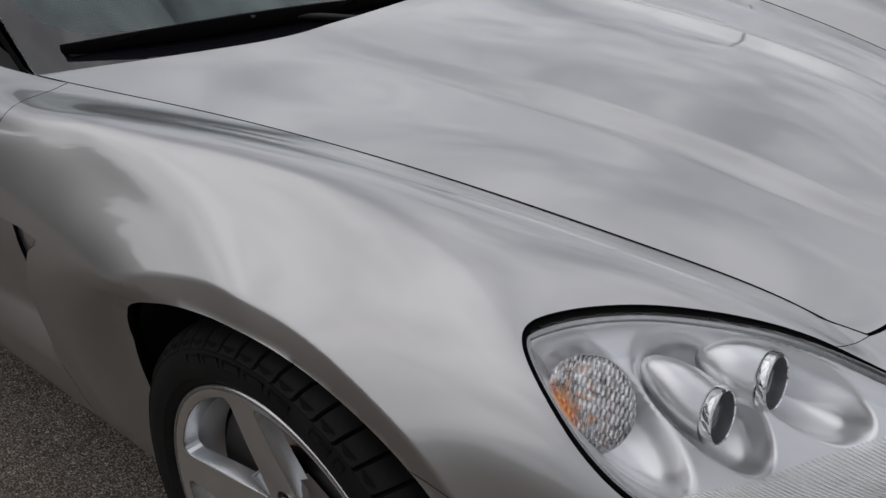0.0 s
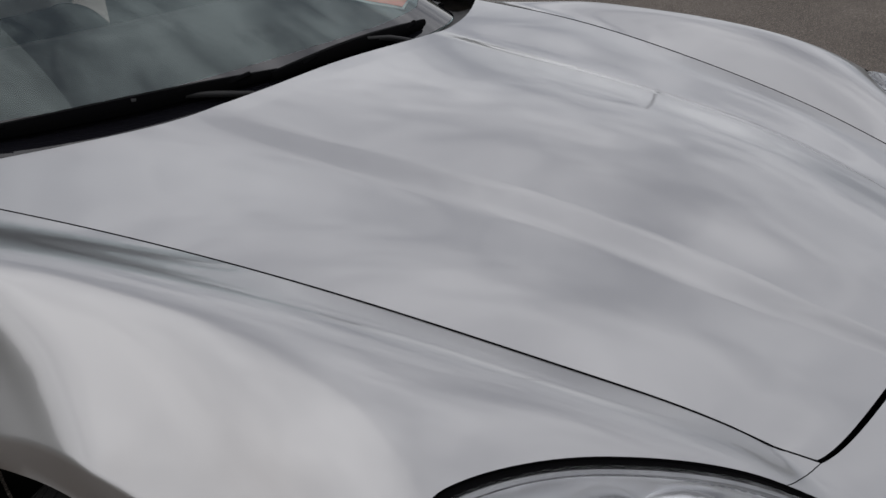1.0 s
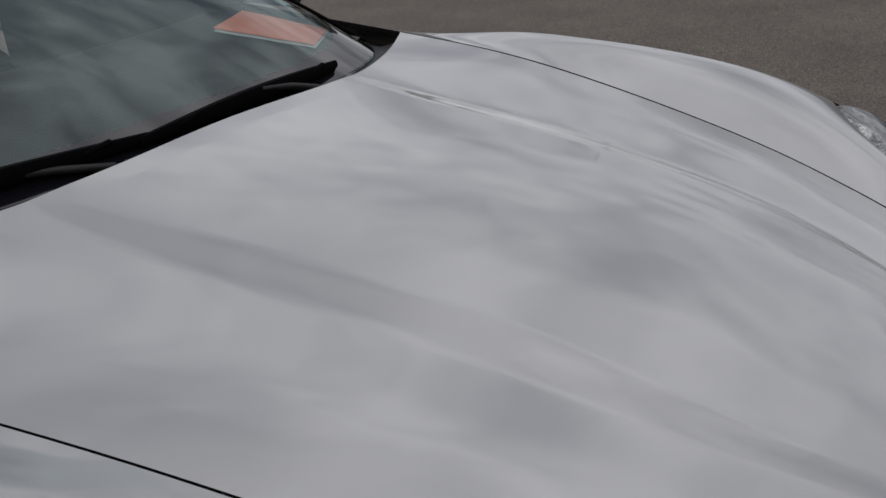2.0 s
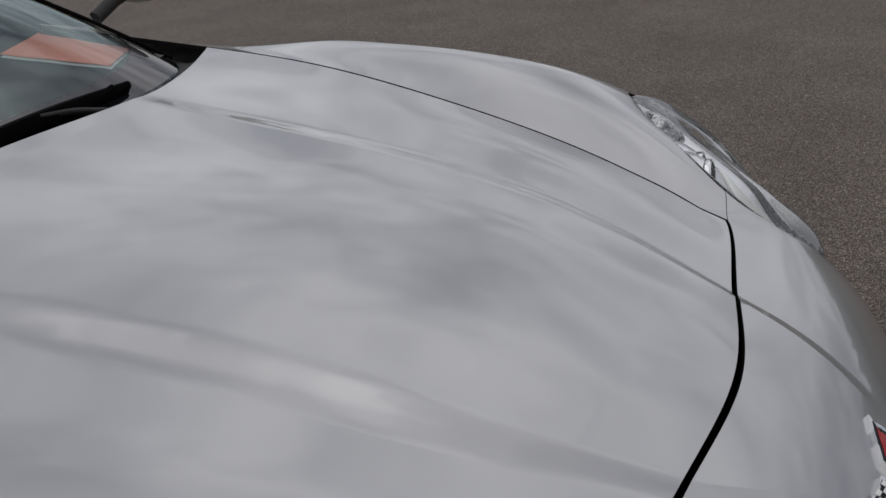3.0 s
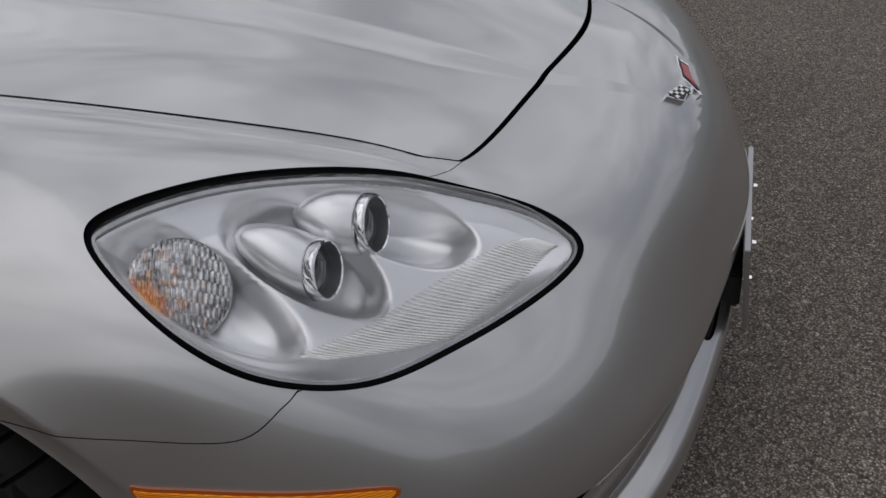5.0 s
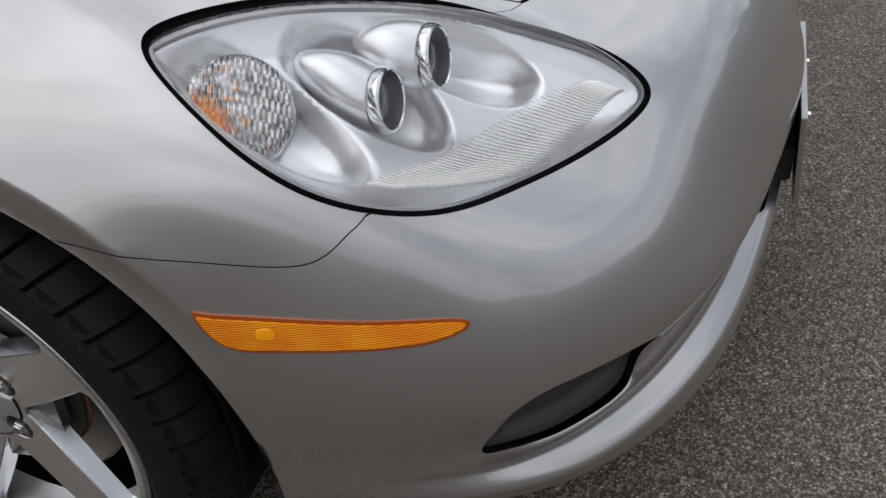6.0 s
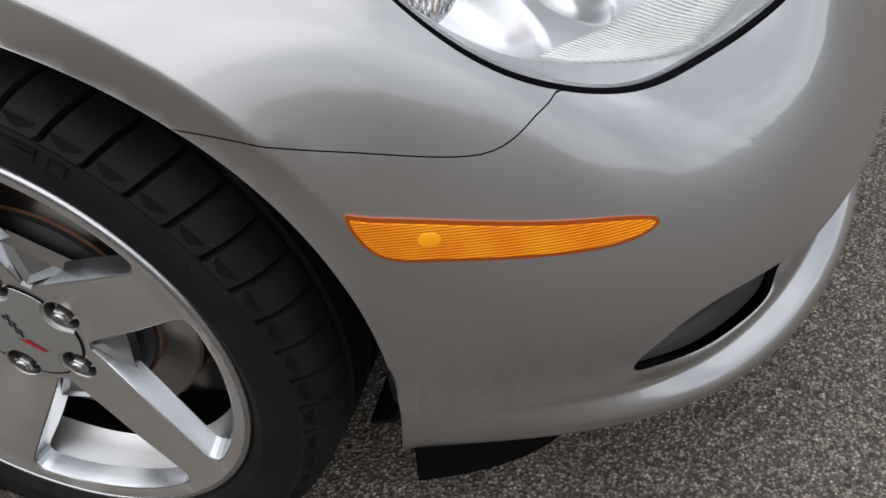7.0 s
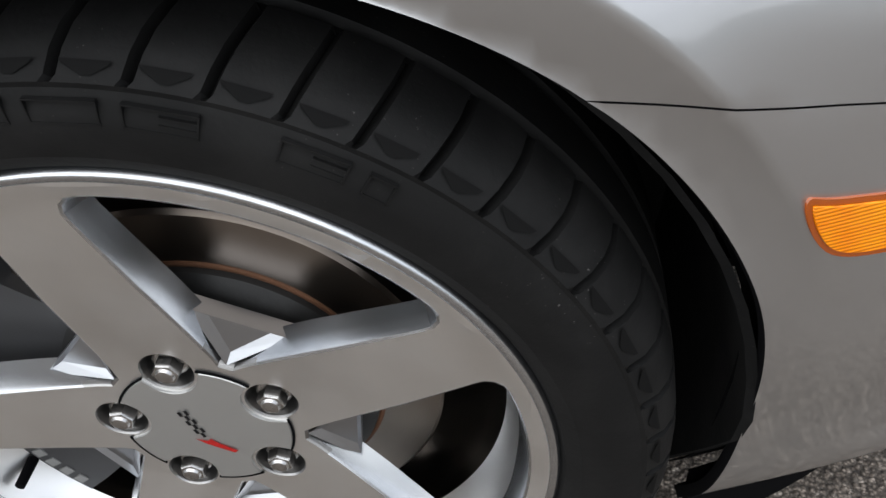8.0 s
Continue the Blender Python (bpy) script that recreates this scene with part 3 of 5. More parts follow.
# ---- bonnet ----
# rows from the windscreen forward; in each from the edge to the middle: gap, flank, foot of the dome, crown of the dome, dome, middle
HOOD_ROWS = [
    [(-0.652, 0.745, 0.823), (-0.540, 0.545, 0.830), (-0.487, 0.400, 0.831), (-0.475, 0.360, 0.833), (-0.452, 0.180, 0.842), (-0.457, 0.0, 0.845)],
    [(-0.317, 0.677, 0.807), (-0.300, 0.520, 0.805), (-0.285, 0.378, 0.803), (-0.280, 0.336, 0.805), (-0.265, 0.170, 0.819), (-0.265, 0.0, 0.825)],
    [(0.002, 0.592, 0.765), (0.002, 0.460, 0.772), (0.0, 0.330, 0.773), (0.0, 0.286, 0.776), (0.0, 0.140, 0.791), (0.0, 0.0, 0.797)],
    [(0.290, 0.512, 0.707), (0.296, 0.395, 0.720), (0.300, 0.285, 0.720), (0.303, 0.238, 0.722), (0.308, 0.120, 0.735), (0.310, 0.0, 0.739)],
    [(0.541, 0.436, 0.633), (0.561, 0.317, 0.633), (0.576, 0.232, 0.632), (0.583, 0.190, 0.632), (0.599, 0.095, 0.634), (0.605, 0.0, 0.635)],
]


def dome_foot(u):
    return np.interp(u, [0, 0.35, 0.62, 0.80, 0.95, 1.06, 1.2], [0.318, 0.288, 0.268, 0.263, 0.263, 0.272, 0.298])


def dome_crown(u):
    return np.interp(u, [0, 0.35, 0.62, 0.80, 0.95, 1.06, 1.2], [0.390, 0.372, 0.350, 0.340, 0.326, 0.321, 0.335])


def ramp_step(k, soft=0.30):
    """0 to 1 in a straight slope whose two ends are rounded."""
    k = np.clip(k, 0, 1)
    top = 1 / (1 - soft)
    low, high = top * k * k / (2 * soft), 1 - top * (1 - k) ** 2 / (2 * soft)
    return np.where(k < soft, low, np.where(k > 1 - soft, high, top * (k - soft / 2)))


def dome(uv):
    """The step by which the bonnet's middle stands above its flanks."""
    v = np.minimum(uv[:, 1], 1.24 - uv[:, 1])
    high = np.interp(uv[:, 0], [0, 0.1, 0.32, 0.62, 0.92, 1.10, 1.2], [0.0025, 0.0045, 0.0065, 0.0090, 0.0115, 0.0105, 0.0072])
    foot, crown = dome_foot(uv[:, 0]), dome_crown(uv[:, 0])
    return 1.05 * high * ramp_step((v - foot) / (crown - foot))


def dome_rails():
    u = np.linspace(0.0, 1.195, 60)
    lines = []
    for k in (-0.06, 0.0, 0.1, 0.22, 0.5, 0.78, 0.9, 1.0, 1.06):
        v = dome_foot(u) + (dome_crown(u) - dome_foot(u)) * k
        lines += [np.stack([u, v], 1), np.stack([u, 1.24 - v], 1)]
    return lines


rows = np.array(HOOD_ROWS)
rows = np.concatenate([rows * (1, -1, 1), rows[:, :-1][:, ::-1]], 1)
V_HOOD = [0, 0.14, 0.27, 0.315, 0.48, 0.62, 0.76, 0.925, 0.97, 1.10, 1.24]


class Bonnet(Loft):
    """The bonnet's loft, drawn to the wings' and the nose's upper edge all along its rim."""

    fixes = ()

    def fit(self, rim):
        found = []
        for where in ("side", "far", "front"):
            t = np.linspace(self.uk[0], self.uk[-1], 50) if where != "front" else np.linspace(self.vk[0], self.vk[-1], 90)
            uv = np.stack([t, np.full(50, self.vk[0] if where == "side" else self.vk[-1])], 1) if where != "front" else np.stack([np.full(90, self.uk[-1]), t], 1)
            p = self.place(uv)
            near = np.array([rim[((rim - q) ** 2).sum(1).argmin()] for q in p])
            found.append((where, t, near - p))
            self.fixes = tuple(found)
        return self

    def place(self, uv):
        p = Loft.place(self, uv)
        for where, t, d in self.fixes:
            x = uv[:, 1] if where == "front" else uv[:, 0]
            away = {"side": uv[:, 1] - self.vk[0], "far": self.vk[-1] - uv[:, 1], "front": self.uk[-1] - uv[:, 0]}[where]
            w = np.exp(-((away / 0.07) ** 2))
            p = p + w[:, None] * np.stack([np.interp(x, t, d[:, c]) for c in range(3)], 1)
        return p


upper = np.concatenate([[(0.55, 0.0)], bonnet_edge, [(U_MID, 0.0)]])
upper = np.stack([np.linspace(0.55, U_MID, 1250), np.interp(np.linspace(0.55, U_MID, 1250), upper[:, 0], upper[:, 1])], 1)
rim = SKIN.place(np.concatenate([upper, mirrored(upper)[::-1]]))
HOOD = Bonnet([0, 0.32, 0.62, 0.92, 1.20], V_HOOD, rows, (-0.1, 0, 0.2)).fit(rim)
made = sheet(HOOD, np.array([(0, 0), (1.1972, 0), (1.1972, 1.2368), (0, 1.2368)]), step=0.014, edge=0.008, gap=0.0028, turn=0.014, lift=dome, rails=dome_rails())
panel("bonnet", made, PAINT, car, "long silver bonnet with a raised centre and cloud reflections", SEAL_GAP_BLACK)

# black sheet below the skin, added so that the panel gaps read as dark
under = sheet(SKIN, nose, step=0.05, gap=0.0, turn=0, lift=lambda uv: np.full(len(uv), -0.03))
panel("gap_backing", under, SEAL_GAP_BLACK, car, "black sheet added below the skin to keep the panel gaps dark")


def shrunk(uv, by):
    """A closed (u, v) outline drawn in by a distance."""
    t = np.roll(uv, -1, axis=0) - np.roll(uv, 1, axis=0)
    n = np.stack([-t[:, 1], t[:, 0]], 1) / (np.linalg.norm(t, axis=1, keepdims=True) + 1e-12)
    if within(uv + n * 0.002, uv).mean() < 0.5:
        n = -n
    return uv + n * (by(n) if callable(by) else by)


def both(name, made, mat, parent, label=""):
    return panel(name, made, mat, parent, label), panel(name, flipped(made), mat, parent, label)


def flush(depth):
    return lambda uv: np.full(len(uv), depth)


def placed(at, along, up=(0, 0, 1)):
    """A pose at a point with its z axis along a direction."""
    z = Vector(along).normalized()
    x = Vector(up).cross(z).normalized()
    y = z.cross(x)
    m = Matrix((x, y, z)).transposed().to_4x4()
    m.translation = Vector(at)
    return m


FLIP = Matrix.Diagonal((1, -1, 1, 1))

# ---- side lamps ----
def amber_prisms():
    k = Nodes(AMBER)
    wave = k.add("ShaderNodeTexWave", Scale=130.0, Distortion=0.4)
    wave.bands_direction = "Z"
    k.l.new(k.place, wave.inputs["Vector"])
    comb = wave.outputs["Fac"]
    k.bump(comb, 0.5, 0.0010)
    tone = k.ramp(k.noise(30, 4), (0.3, (0.90, 0.22, 0.002)), (0.75, (1.0, 0.37, 0.004)))
    k.set("Base Color", k.mix(1.0, tone, k.ramp(comb, (0.2, 0.72), (0.7, 1.0)), "MULTIPLY"))


amber_prisms()
AMBER_RIM = material("amber_rim", (0.32, 0.065, 0.003), 0.2, Coat_Weight=0.5)
BULB_GLINT = material("amber_bulb_glint", (1.0, 0.38, 0.006), 0.15, Specular_IOR_Level=0.4)
lens = sheet(SKIN, shrunk(marker_uv, 0.0020), step=0.006, edge=0.004, gap=0, turn=0.004, lift=lambda uv: arch_flare(uv) + 0.0035)
frame_ring = sheet(SKIN, shrunk(marker_uv, -0.0015), [shrunk(marker_uv, 0.0017)], step=0.004, edge=0.003, gap=0, turn=0.004, lift=lambda uv: arch_flare(uv) + 0.002)
bulb_at, bulb_out = (q[0] for q in SKIN.at(SKIN.find([(0.413, -0.860, 0.505)]), lambda uv: arch_flare(uv) + 0.0036))
for made, glow, s in ((lens, frame_ring, 1), (flipped(lens), flipped(frame_ring), -1)):
    lamp = panel("side_lamp", made, AMBER, car, "amber side marker lamp")
    panel("rim", glow, AMBER_RIM, lamp)
    # a lighter disc laid on the lens paints the glint seen in it
    bm = bmesh.new()
    bmesh.ops.create_uvsphere(bm, u_segments=24, v_segments=12, radius=1, matrix=placed(bulb_at * (1, s, 1), bulb_out * (1, s, 1)) @ Matrix.Diagonal((0.0085, 0.0068, 0.0010, 1)))
    part("bulb_glint", bm, BULB_GLINT, lamp, "lighter disc on the lens, painted as the glint of the bulb")

# ---- lower openings ----
fog = sheet(SKIN, fog_uv, step=0.012, edge=0.006, gap=-0.001, turn=0, lift=lambda uv: -0.010 - 0.25 * np.minimum(off_line(uv, fog_uv), 0.03))
INLET = material("inlet_plastic", (0.050, 0.050, 0.053), 0.30, 0.0, Coat_Weight=0.4)
both("lower_inlet", fog, INLET, car, "black plastic insert of the lower inlet")
# a black sheet set back in the mouth gives the shade inside it
mouth_shade = sheet(SKIN, grille_uv, step=0.02, gap=-0.002, turn=0, lift=flush(-0.06))
panel("mouth_shade", mouth_shade, SEAL_GAP_BLACK, car, "black sheet set back in the mouth below the nose for its shade")

# black flap hanging below the bumper in front of each wheel
def air_flap(s):
    u = np.linspace(arch_foot[0] + 0.012, arch_foot[0] + 0.17, 24)
    top, n = SKIN.at(np.stack([u, np.full(24, V_END)], 1))
    hang = 0.008 + 0.062 * np.sqrt(1 - np.linspace(0, 1, 24) ** 2.4)
    rows = [top - n * 0.004 + (0, 0, 0.012), top - n * 0.005 - np.stack([0 * u, 0 * u, hang], 1), top - n * 0.013 - np.stack([0 * u, 0 * u, hang], 1), top - n * 0.013 + (0, 0, 0.012)]
    verts = np.concatenate(rows) * (1, s, 1)
    faces = [(r * 24 + k, r * 24 + k + 1, ((r + 1) % 4) * 24 + k + 1, ((r + 1) % 4) * 24 + k) for r in range(4) for k in range(23)] + [(0, 24, 48, 72), (23, 95, 71, 47)]
    me = mesh_of("air_flap", verts, faces)
    me.set_sharp_from_angle(angle=radians(40))
    link("air_flap", me, SEAL_GAP_BLACK, car, "black rubber air flap")


air_flap(1), air_flap(-1)

# ---- headlights ----
def along_plan(p, a, b):
    """How far points lie along the line from a to b in plan, and aside of it."""
    d = np.array(b) - np.array(a)
    d = d / np.linalg.norm(d)
    q = p[:, :2] - np.array(a)
    return q @ d, q @ np.array([-d[1], d[0]])


# each bowl: its back end and its front end in plan, half width, depth
BOWLS = [((0.372, -0.684), (0.536, -0.643), 0.045, 0.046), ((0.410, -0.607), (0.600, -0.538), 0.046, 0.051), ((0.296, -0.776), (0.497, -0.742), 0.051, 0.042)]
# each projector: its middle, its way ahead, the back of its housing, its radius
PROJECTORS = [((0.464, -0.660, 0.626), (0.955, -0.03, 0.12), (0.385, -0.674, 0.664), 0.0302), ((0.489, -0.590, 0.638), (0.955, -0.03, 0.12), (0.418, -0.618, 0.657), 0.0312)]


def smooth_step(x):
    x = np.clip(x, 0, 1)
    return x * x * (3 - 2 * x)


def bowl_at(p, a, b, r):
    """0 at the rim of a bowl, 1 in its middle."""
    long = np.hypot(b[0] - a[0], b[1] - a[1]) / 2
    s, t = along_plan(p, a, b)
    return 1 - ((s - long) / long) ** 2 - (t / r) ** 2, smooth_step(s / long / 1.1)


def bowl_wall(k):
    """How deep a bowl is between its softly rounded lip and its middle."""
    k = np.clip(k, 0, 1)
    lip = np.clip(k / 0.43, 0, 1)
    return (1 - (1 - k) ** 1.6) * lip * lip * (3 - 2 * lip)


def bezel_depth(uv):
    p = SKIN.place(uv)
    rim = np.clip(off_line(uv, lamp_in) / 0.03, 0, 1)
    soft = rim * rim * (3 - 2 * rim)
    total = np.zeros(len(uv))
    for a, b, r, deep in BOWLS:
        k, fore = bowl_at(p, a, b, r)
        total = total + np.exp(700.0 * deep * bowl_wall(k) * fore * soft) - 1
    return -(0.0085 + 0.0125 * rim ** 0.8 + np.log(1 + total) / 700.0)


lamp_black = shrunk(lamp_uv, lambda n: 0.0056 + 0.0038 * np.clip(n[:, 1:], 0, 1))
lamp_in = shrunk(lamp_uv, lambda n: 0.0088 + 0.0052 * np.clip(n[:, 1:], 0, 1))
lamp_glass = shrunk(lamp_uv, 0.0060)
bezel_made = sheet(SKIN, lamp_in, step=0.0030, edge=0.0035, gap=-0.004, turn=0.0, lift=bezel_depth)
seal_made = sheet(SKIN, shrunk(lamp_uv, 0.0005), [lamp_black], step=0.005, edge=0.005, gap=0.0, turn=0.014, lift=flush(-0.0035))
strip_made = sheet(SKIN, shrunk(lamp_black, -0.001), [lamp_in], step=0.004, edge=0.004, gap=0.0, turn=0.011, lift=flush(-0.0042))
cover_made = sheet(SKIN, lamp_glass, step=0.010, edge=0.006, gap=0.0, turn=0.005, lift=lambda uv: -0.003 + 0.025 * np.sin(0.5 * math.pi * np.clip(off_line(uv, lamp_glass) / 0.06, 0, 1)) ** 0.8)
RIB = material("ribbed_reflector", (0.95, 0.95, 0.92), 0.26, 0.45)
COVER_EDGE = material("cover_edge", (0.30, 0.305, 0.315), 0.22, 0.6, Coat_Weight=1.0)
SIGNAL_GLASS = material("prism_glass", (0.62, 0.62, 0.63), 0.07, 0.85, Coat_Weight=1.0)
LENS_DARK = material("projector_lens", (0.045, 0.05, 0.055), 0.03, 0.3, Coat_Weight=1.0, Coat_Roughness=0.0)
TUBE_GREY = material("projector_tube", (0.085, 0.088, 0.095), 0.35, 0.3)
AMBER_GLINT_AT = Vector((0.352, -0.800, 0.660))


def prism_pattern():
    # the amber glint and the prisms' bright and dark reflections are painted in
    k = Nodes(SIGNAL_GLASS)
    near = k.add("ShaderNodeVectorMath")
    near.operation = "DISTANCE"
    k.l.new(k.place, near.inputs[0])
    near.inputs[1].default_value = AMBER_GLINT_AT
    amber = k.ramp(near.outputs["Value"], (0.022, 1.0), (0.034, 0.0))
    patch = k.ramp(k.noise(120, 2), (0.54, 0.0), (0.64, 0.5))
    spread = k.ramp(near.outputs["Value"], (0.03, 1.0), (0.075, 0.0))
    cells = k.ramp(k.noise(160, 3), (0.3, (0.12, 0.12, 0.125)), (0.68, (0.70, 0.70, 0.71)))
    hot = k.ramp(k.noise(140, 2), (0.42, (0.80, 0.12, 0.006)), (0.60, (1.0, 0.50, 0.14)))
    some = k.mix(k.mix(1.0, spread, patch, "MULTIPLY"), cells, (0.95, 0.36, 0.06))
    k.set("Base Color", k.mix(amber, some, hot))


prism_pattern()


def prism_dome():
    """A shallow round lens whose face is cut into rows of slanting prisms."""
    n, size = 150, 0.0460
    verts, faces = [], []
    for i in range(n):
        for j in range(n):
            a, b = 2 * i / (n - 1) - 1, 2 * j / (n - 1) - 1
            x, y = a * math.sqrt(1 - b * b / 2), b * math.sqrt(1 - a * a / 2)
            e = min(1.0, math.hypot(x, y))
            row, flute = (y * 0.88 + x * 0.47) * 4.6, (x * 0.94 - y * 0.34) * 9.5
            flute += 0.5 * (math.floor(row) % 2)
            cut = 0.0016 * (1 - abs(2 * (flute % 1) - 1)) ** 0.7 + 0.0012 * (row % 1)
            verts.append((x * size, y * size * 1.04, 0.017 * math.sqrt(max(0.0, 1 - 0.97 * e ** 2)) - 0.006 + cut * (1 if e < 0.985 else 0)))
    faces = [(i * n + j, (i + 1) * n + j, (i + 1) * n + j + 1, i * n + j + 1) for i in range(n - 1) for j in range(n - 1)]
    edge = [i * n for i in range(n)] + [(n - 1) * n + j for j in range(1, n)] + [i * n + n - 1 for i in range(n - 2, -1, -1)] + [j for j in range(n - 2, 0, -1)]
    base = len(verts)
    verts += [(verts[k][0] * 0.97, verts[k][1] * 0.97, -0.034) for k in edge]
    m = len(edge)
    faces += [(edge[(k + 1) % m], edge[k], base + k, base + (k + 1) % m) for k in range(m)]
    return verts, faces


def pod(here, back, r):
    """A bullet-shaped housing: rings that shrink from the lamp's circle to a blunt back end."""
    inv = here.inverted()
    end = inv @ Vector(back)
    verts, faces, n = [], [], 40
    for k in range(13):
        t = math.sin(k / 12 * math.pi / 2)
        w = r * (1.02 + 0.05 * math.sin(math.pi * min(1.0, t * 1.4))) * max(0.0, 1 - t ** 2.3) ** 0.5 + 0.0003
        c = Vector((0, 0, -0.006)).lerp(end, t)
        verts += [here @ (c + Vector((w * math.cos(g), w * math.sin(g), 0))) for g in np.linspace(0, 2 * math.pi, n, endpoint=False)]
    faces = [(k * n + j, k * n + (j + 1) % n, (k + 1) * n + (j + 1) % n, (k + 1) * n + j) for k in range(12) for j in range(n)]
    return verts, faces


# where the ribbed strip runs, from its tail by the wing to its tip: inner and outer side in plan
RIB_IN = curve_through([(0.487, -0.760), (0.5165, -0.694), (0.548, -0.629), (0.588, -0.5665), (0.626, -0.509), (0.639, -0.4945)])
RIB_OUT = curve_through([(0.511, -0.742), (0.583, -0.654), (0.616, -0.594), (0.643, -0.540), (0.663, -0.493), (0.667, -0.485)])
RIBS = 62


def headlight(flip):
    turn = flipped if flip else (lambda m: m)
    m = FLIP if flip else Matrix()
    body = panel("headlight", turn(bezel_made), BEZEL, car, "clear headlight with silver bowls and chrome-ringed projectors")
    panel("seal", turn(seal_made), SEAL_GAP_BLACK, body, "black rubber seal")
    panel("cover_edge", turn(strip_made), COVER_EDGE, body, "dark grey glossy edge of the cover")
    cover = panel("cover", turn(cover_made), LAMP_GLASS, body, "clear plastic cover")
    cover.visible_shadow = False
    # two projectors, each at the front of a bullet-shaped housing
    for at, ahead, back, r in PROJECTORS:
        here = placed(at, ahead)
        v, f = pod(here, back, r)
        link("lamp_housing", mesh_of("lamp_housing", [m @ q for q in v], f), BEZEL, body, "silver bullet-shaped lamp housing")
        v, f = lathe([(r * 1.00, -0.0075), (r * 1.05, -0.006), (r * 1.06, -0.003), (r * 1.02, 0.003), (r * 0.97, 0.0055), (r * 0.92, 0.0060), (r * 0.885, 0.0045)], 56)
        me = mesh_of("projector", [m @ here @ Vector(q) for q in v], f)
        me.set_sharp_from_angle(angle=radians(60))
        ring = link("projector", me, CHROME, body, "chrome projector ring")
        v, f = lathe([(r * 0.89, 0.0048), (r * 0.86, 0.002), (r * 0.83, -0.010)], 48)
        link("tube", mesh_of("tube", [m @ here @ Vector(q) for q in v], f), TUBE_GREY, ring, "dark grey inner tube")
        v, f = lathe([(0.0001, -0.0010), (r * 0.30, -0.0016), (r * 0.60, -0.0038), (r * 0.84, -0.0075)], 40)
        link("lens", mesh_of("lens", [m @ here @ Vector(q) for q in v], f), LENS_DARK, ring, "dark glass lens")
    # turn signal
    v, f = prism_dome()
    here = m @ placed((0.3785, -0.7660, 0.6665), (0.50, -0.56, 0.66))
    me = mesh_of("turn_signal", [here @ Vector(q) for q in v], f)
    me.shade_flat()
    link("turn_signal", me, SIGNAL_GLASS, body, "clear prismatic turn signal with a painted amber glint")
    # ribbed reflector along the front lower edge
    verts, faces = [], []
    for k in range(RIBS):
        t = (k + 0.3) / (RIBS - 0.4)
        ends = []
        for line in (RIB_IN, RIB_OUT):
            w = t * (len(line) - 1)
            ends.append(np.array([np.interp(w, range(len(line)), line[:, c]) for c in (0, 1)]))
        pts = [ends[0] + (ends[1] - ends[0]) * g for g in np.linspace(0, 1, 6)]
        q, nrm = SKIN.at(SKIN.below(pts, 0.58), bezel_depth)
        wide = np.interp(np.linspace(0, 1, 6), (0, 0.1, 0.9, 1), (0.0003, 0.0012, 0.0012, 0.0004))
        tube, quads = strip_tube(q + nrm * 0.0006, wide, 6)
        faces += [tuple(len(verts) + i for i in f) for f in quads]
        verts += [m @ Vector(c) for c in tube]
    tagged(link("reflector_ribs", mesh_of("reflector_ribs", verts, faces), RIB, body, "pale ribbed reflector strip"), kind="stuff")
    return body


headlight(False)
headlight(True)

# ---- nose emblem ----
FLAG_RED = material("enamel_red", (0.36, 0.006, 0.006), 0.25, 0.0, Coat_Weight=0.3)
FLAG_BLACK = material("enamel_black", (0.006, 0.006, 0.007), 0.3, 0.0, Specular_IOR_Level=0.25)
FLAG_WHITE = material("enamel_white", (0.82, 0.82, 0.80), 0.25)


def on_nose(points, lift):
    """Points (x, y) in plan set on the nose, that far above its skin."""
    p, n = SKIN.at(SKIN.find([(x, y, 0.875 - 0.42 * x) for x, y in points]))
    return p + n * lift


def plate_of(points, low, high):
    """A flat plate on the nose with the given outline in plan, as a bmesh."""
    bm = bmesh.new()
    a = [bm.verts.new(q) for q in on_nose(points, low)]
    b = [bm.verts.new(q) for q in on_nose(points, high)]
    bm.faces.new(b)
    bm.faces.new(a[::-1])
    for k in range(len(a)):
        bm.faces.new((a[k], a[(k + 1) % len(a)], b[(k + 1) % len(a)], b[k]))
    return bm


RED_FLAG = [(0.731, 0.056), (0.737, 0.048), (0.742, 0.050), (0.753, 0.050), (0.765, 0.004), (0.784, -0.020), (0.780, -0.026), (0.764, -0.018), (0.747, -0.012), (0.741, 0.014), (0.736, 0.030)]
CHECK_FLAG = [(0.745, -0.035), (0.764, -0.027), (0.768, -0.034), (0.765, -0.048), (0.761, -0.050), (0.758, -0.082), (0.732, -0.104), (0.730, -0.098), (0.737, -0.074), (0.741, -0.072)]


def toward(points, by):
    c = np.mean(points, axis=0)
    return [tuple(c + (np.array(q) - c) * by) for q in points]


emblem = part("nose_emblem", plate_of(RED_FLAG, -0.001, 0.0055), CHROME, car, "small emblem of two crossed flags with chrome rims", smooth=False)
part("check_flag", plate_of(CHECK_FLAG, -0.001, 0.0055), CHROME, emblem, smooth=False)
part("dark_border", plate_of(toward(RED_FLAG, 0.80), 0.003, 0.0062), FLAG_BLACK, emblem, "black enamel border", smooth=False)
part("red_field", plate_of(toward(RED_FLAG, 0.62), 0.003, 0.0067), FLAG_RED, emblem, "red enamel field", smooth=False)
part("black_field", plate_of(toward(CHECK_FLAG, 0.80), 0.003, 0.0060), FLAG_BLACK, emblem, "black enamel field", smooth=False)
squares = bmesh.new()
c0, along, across = np.array((0.7525, -0.0405)), np.array((-0.0145, -0.0500)) / 5, np.array((0.0150, 0.0005)) / 3
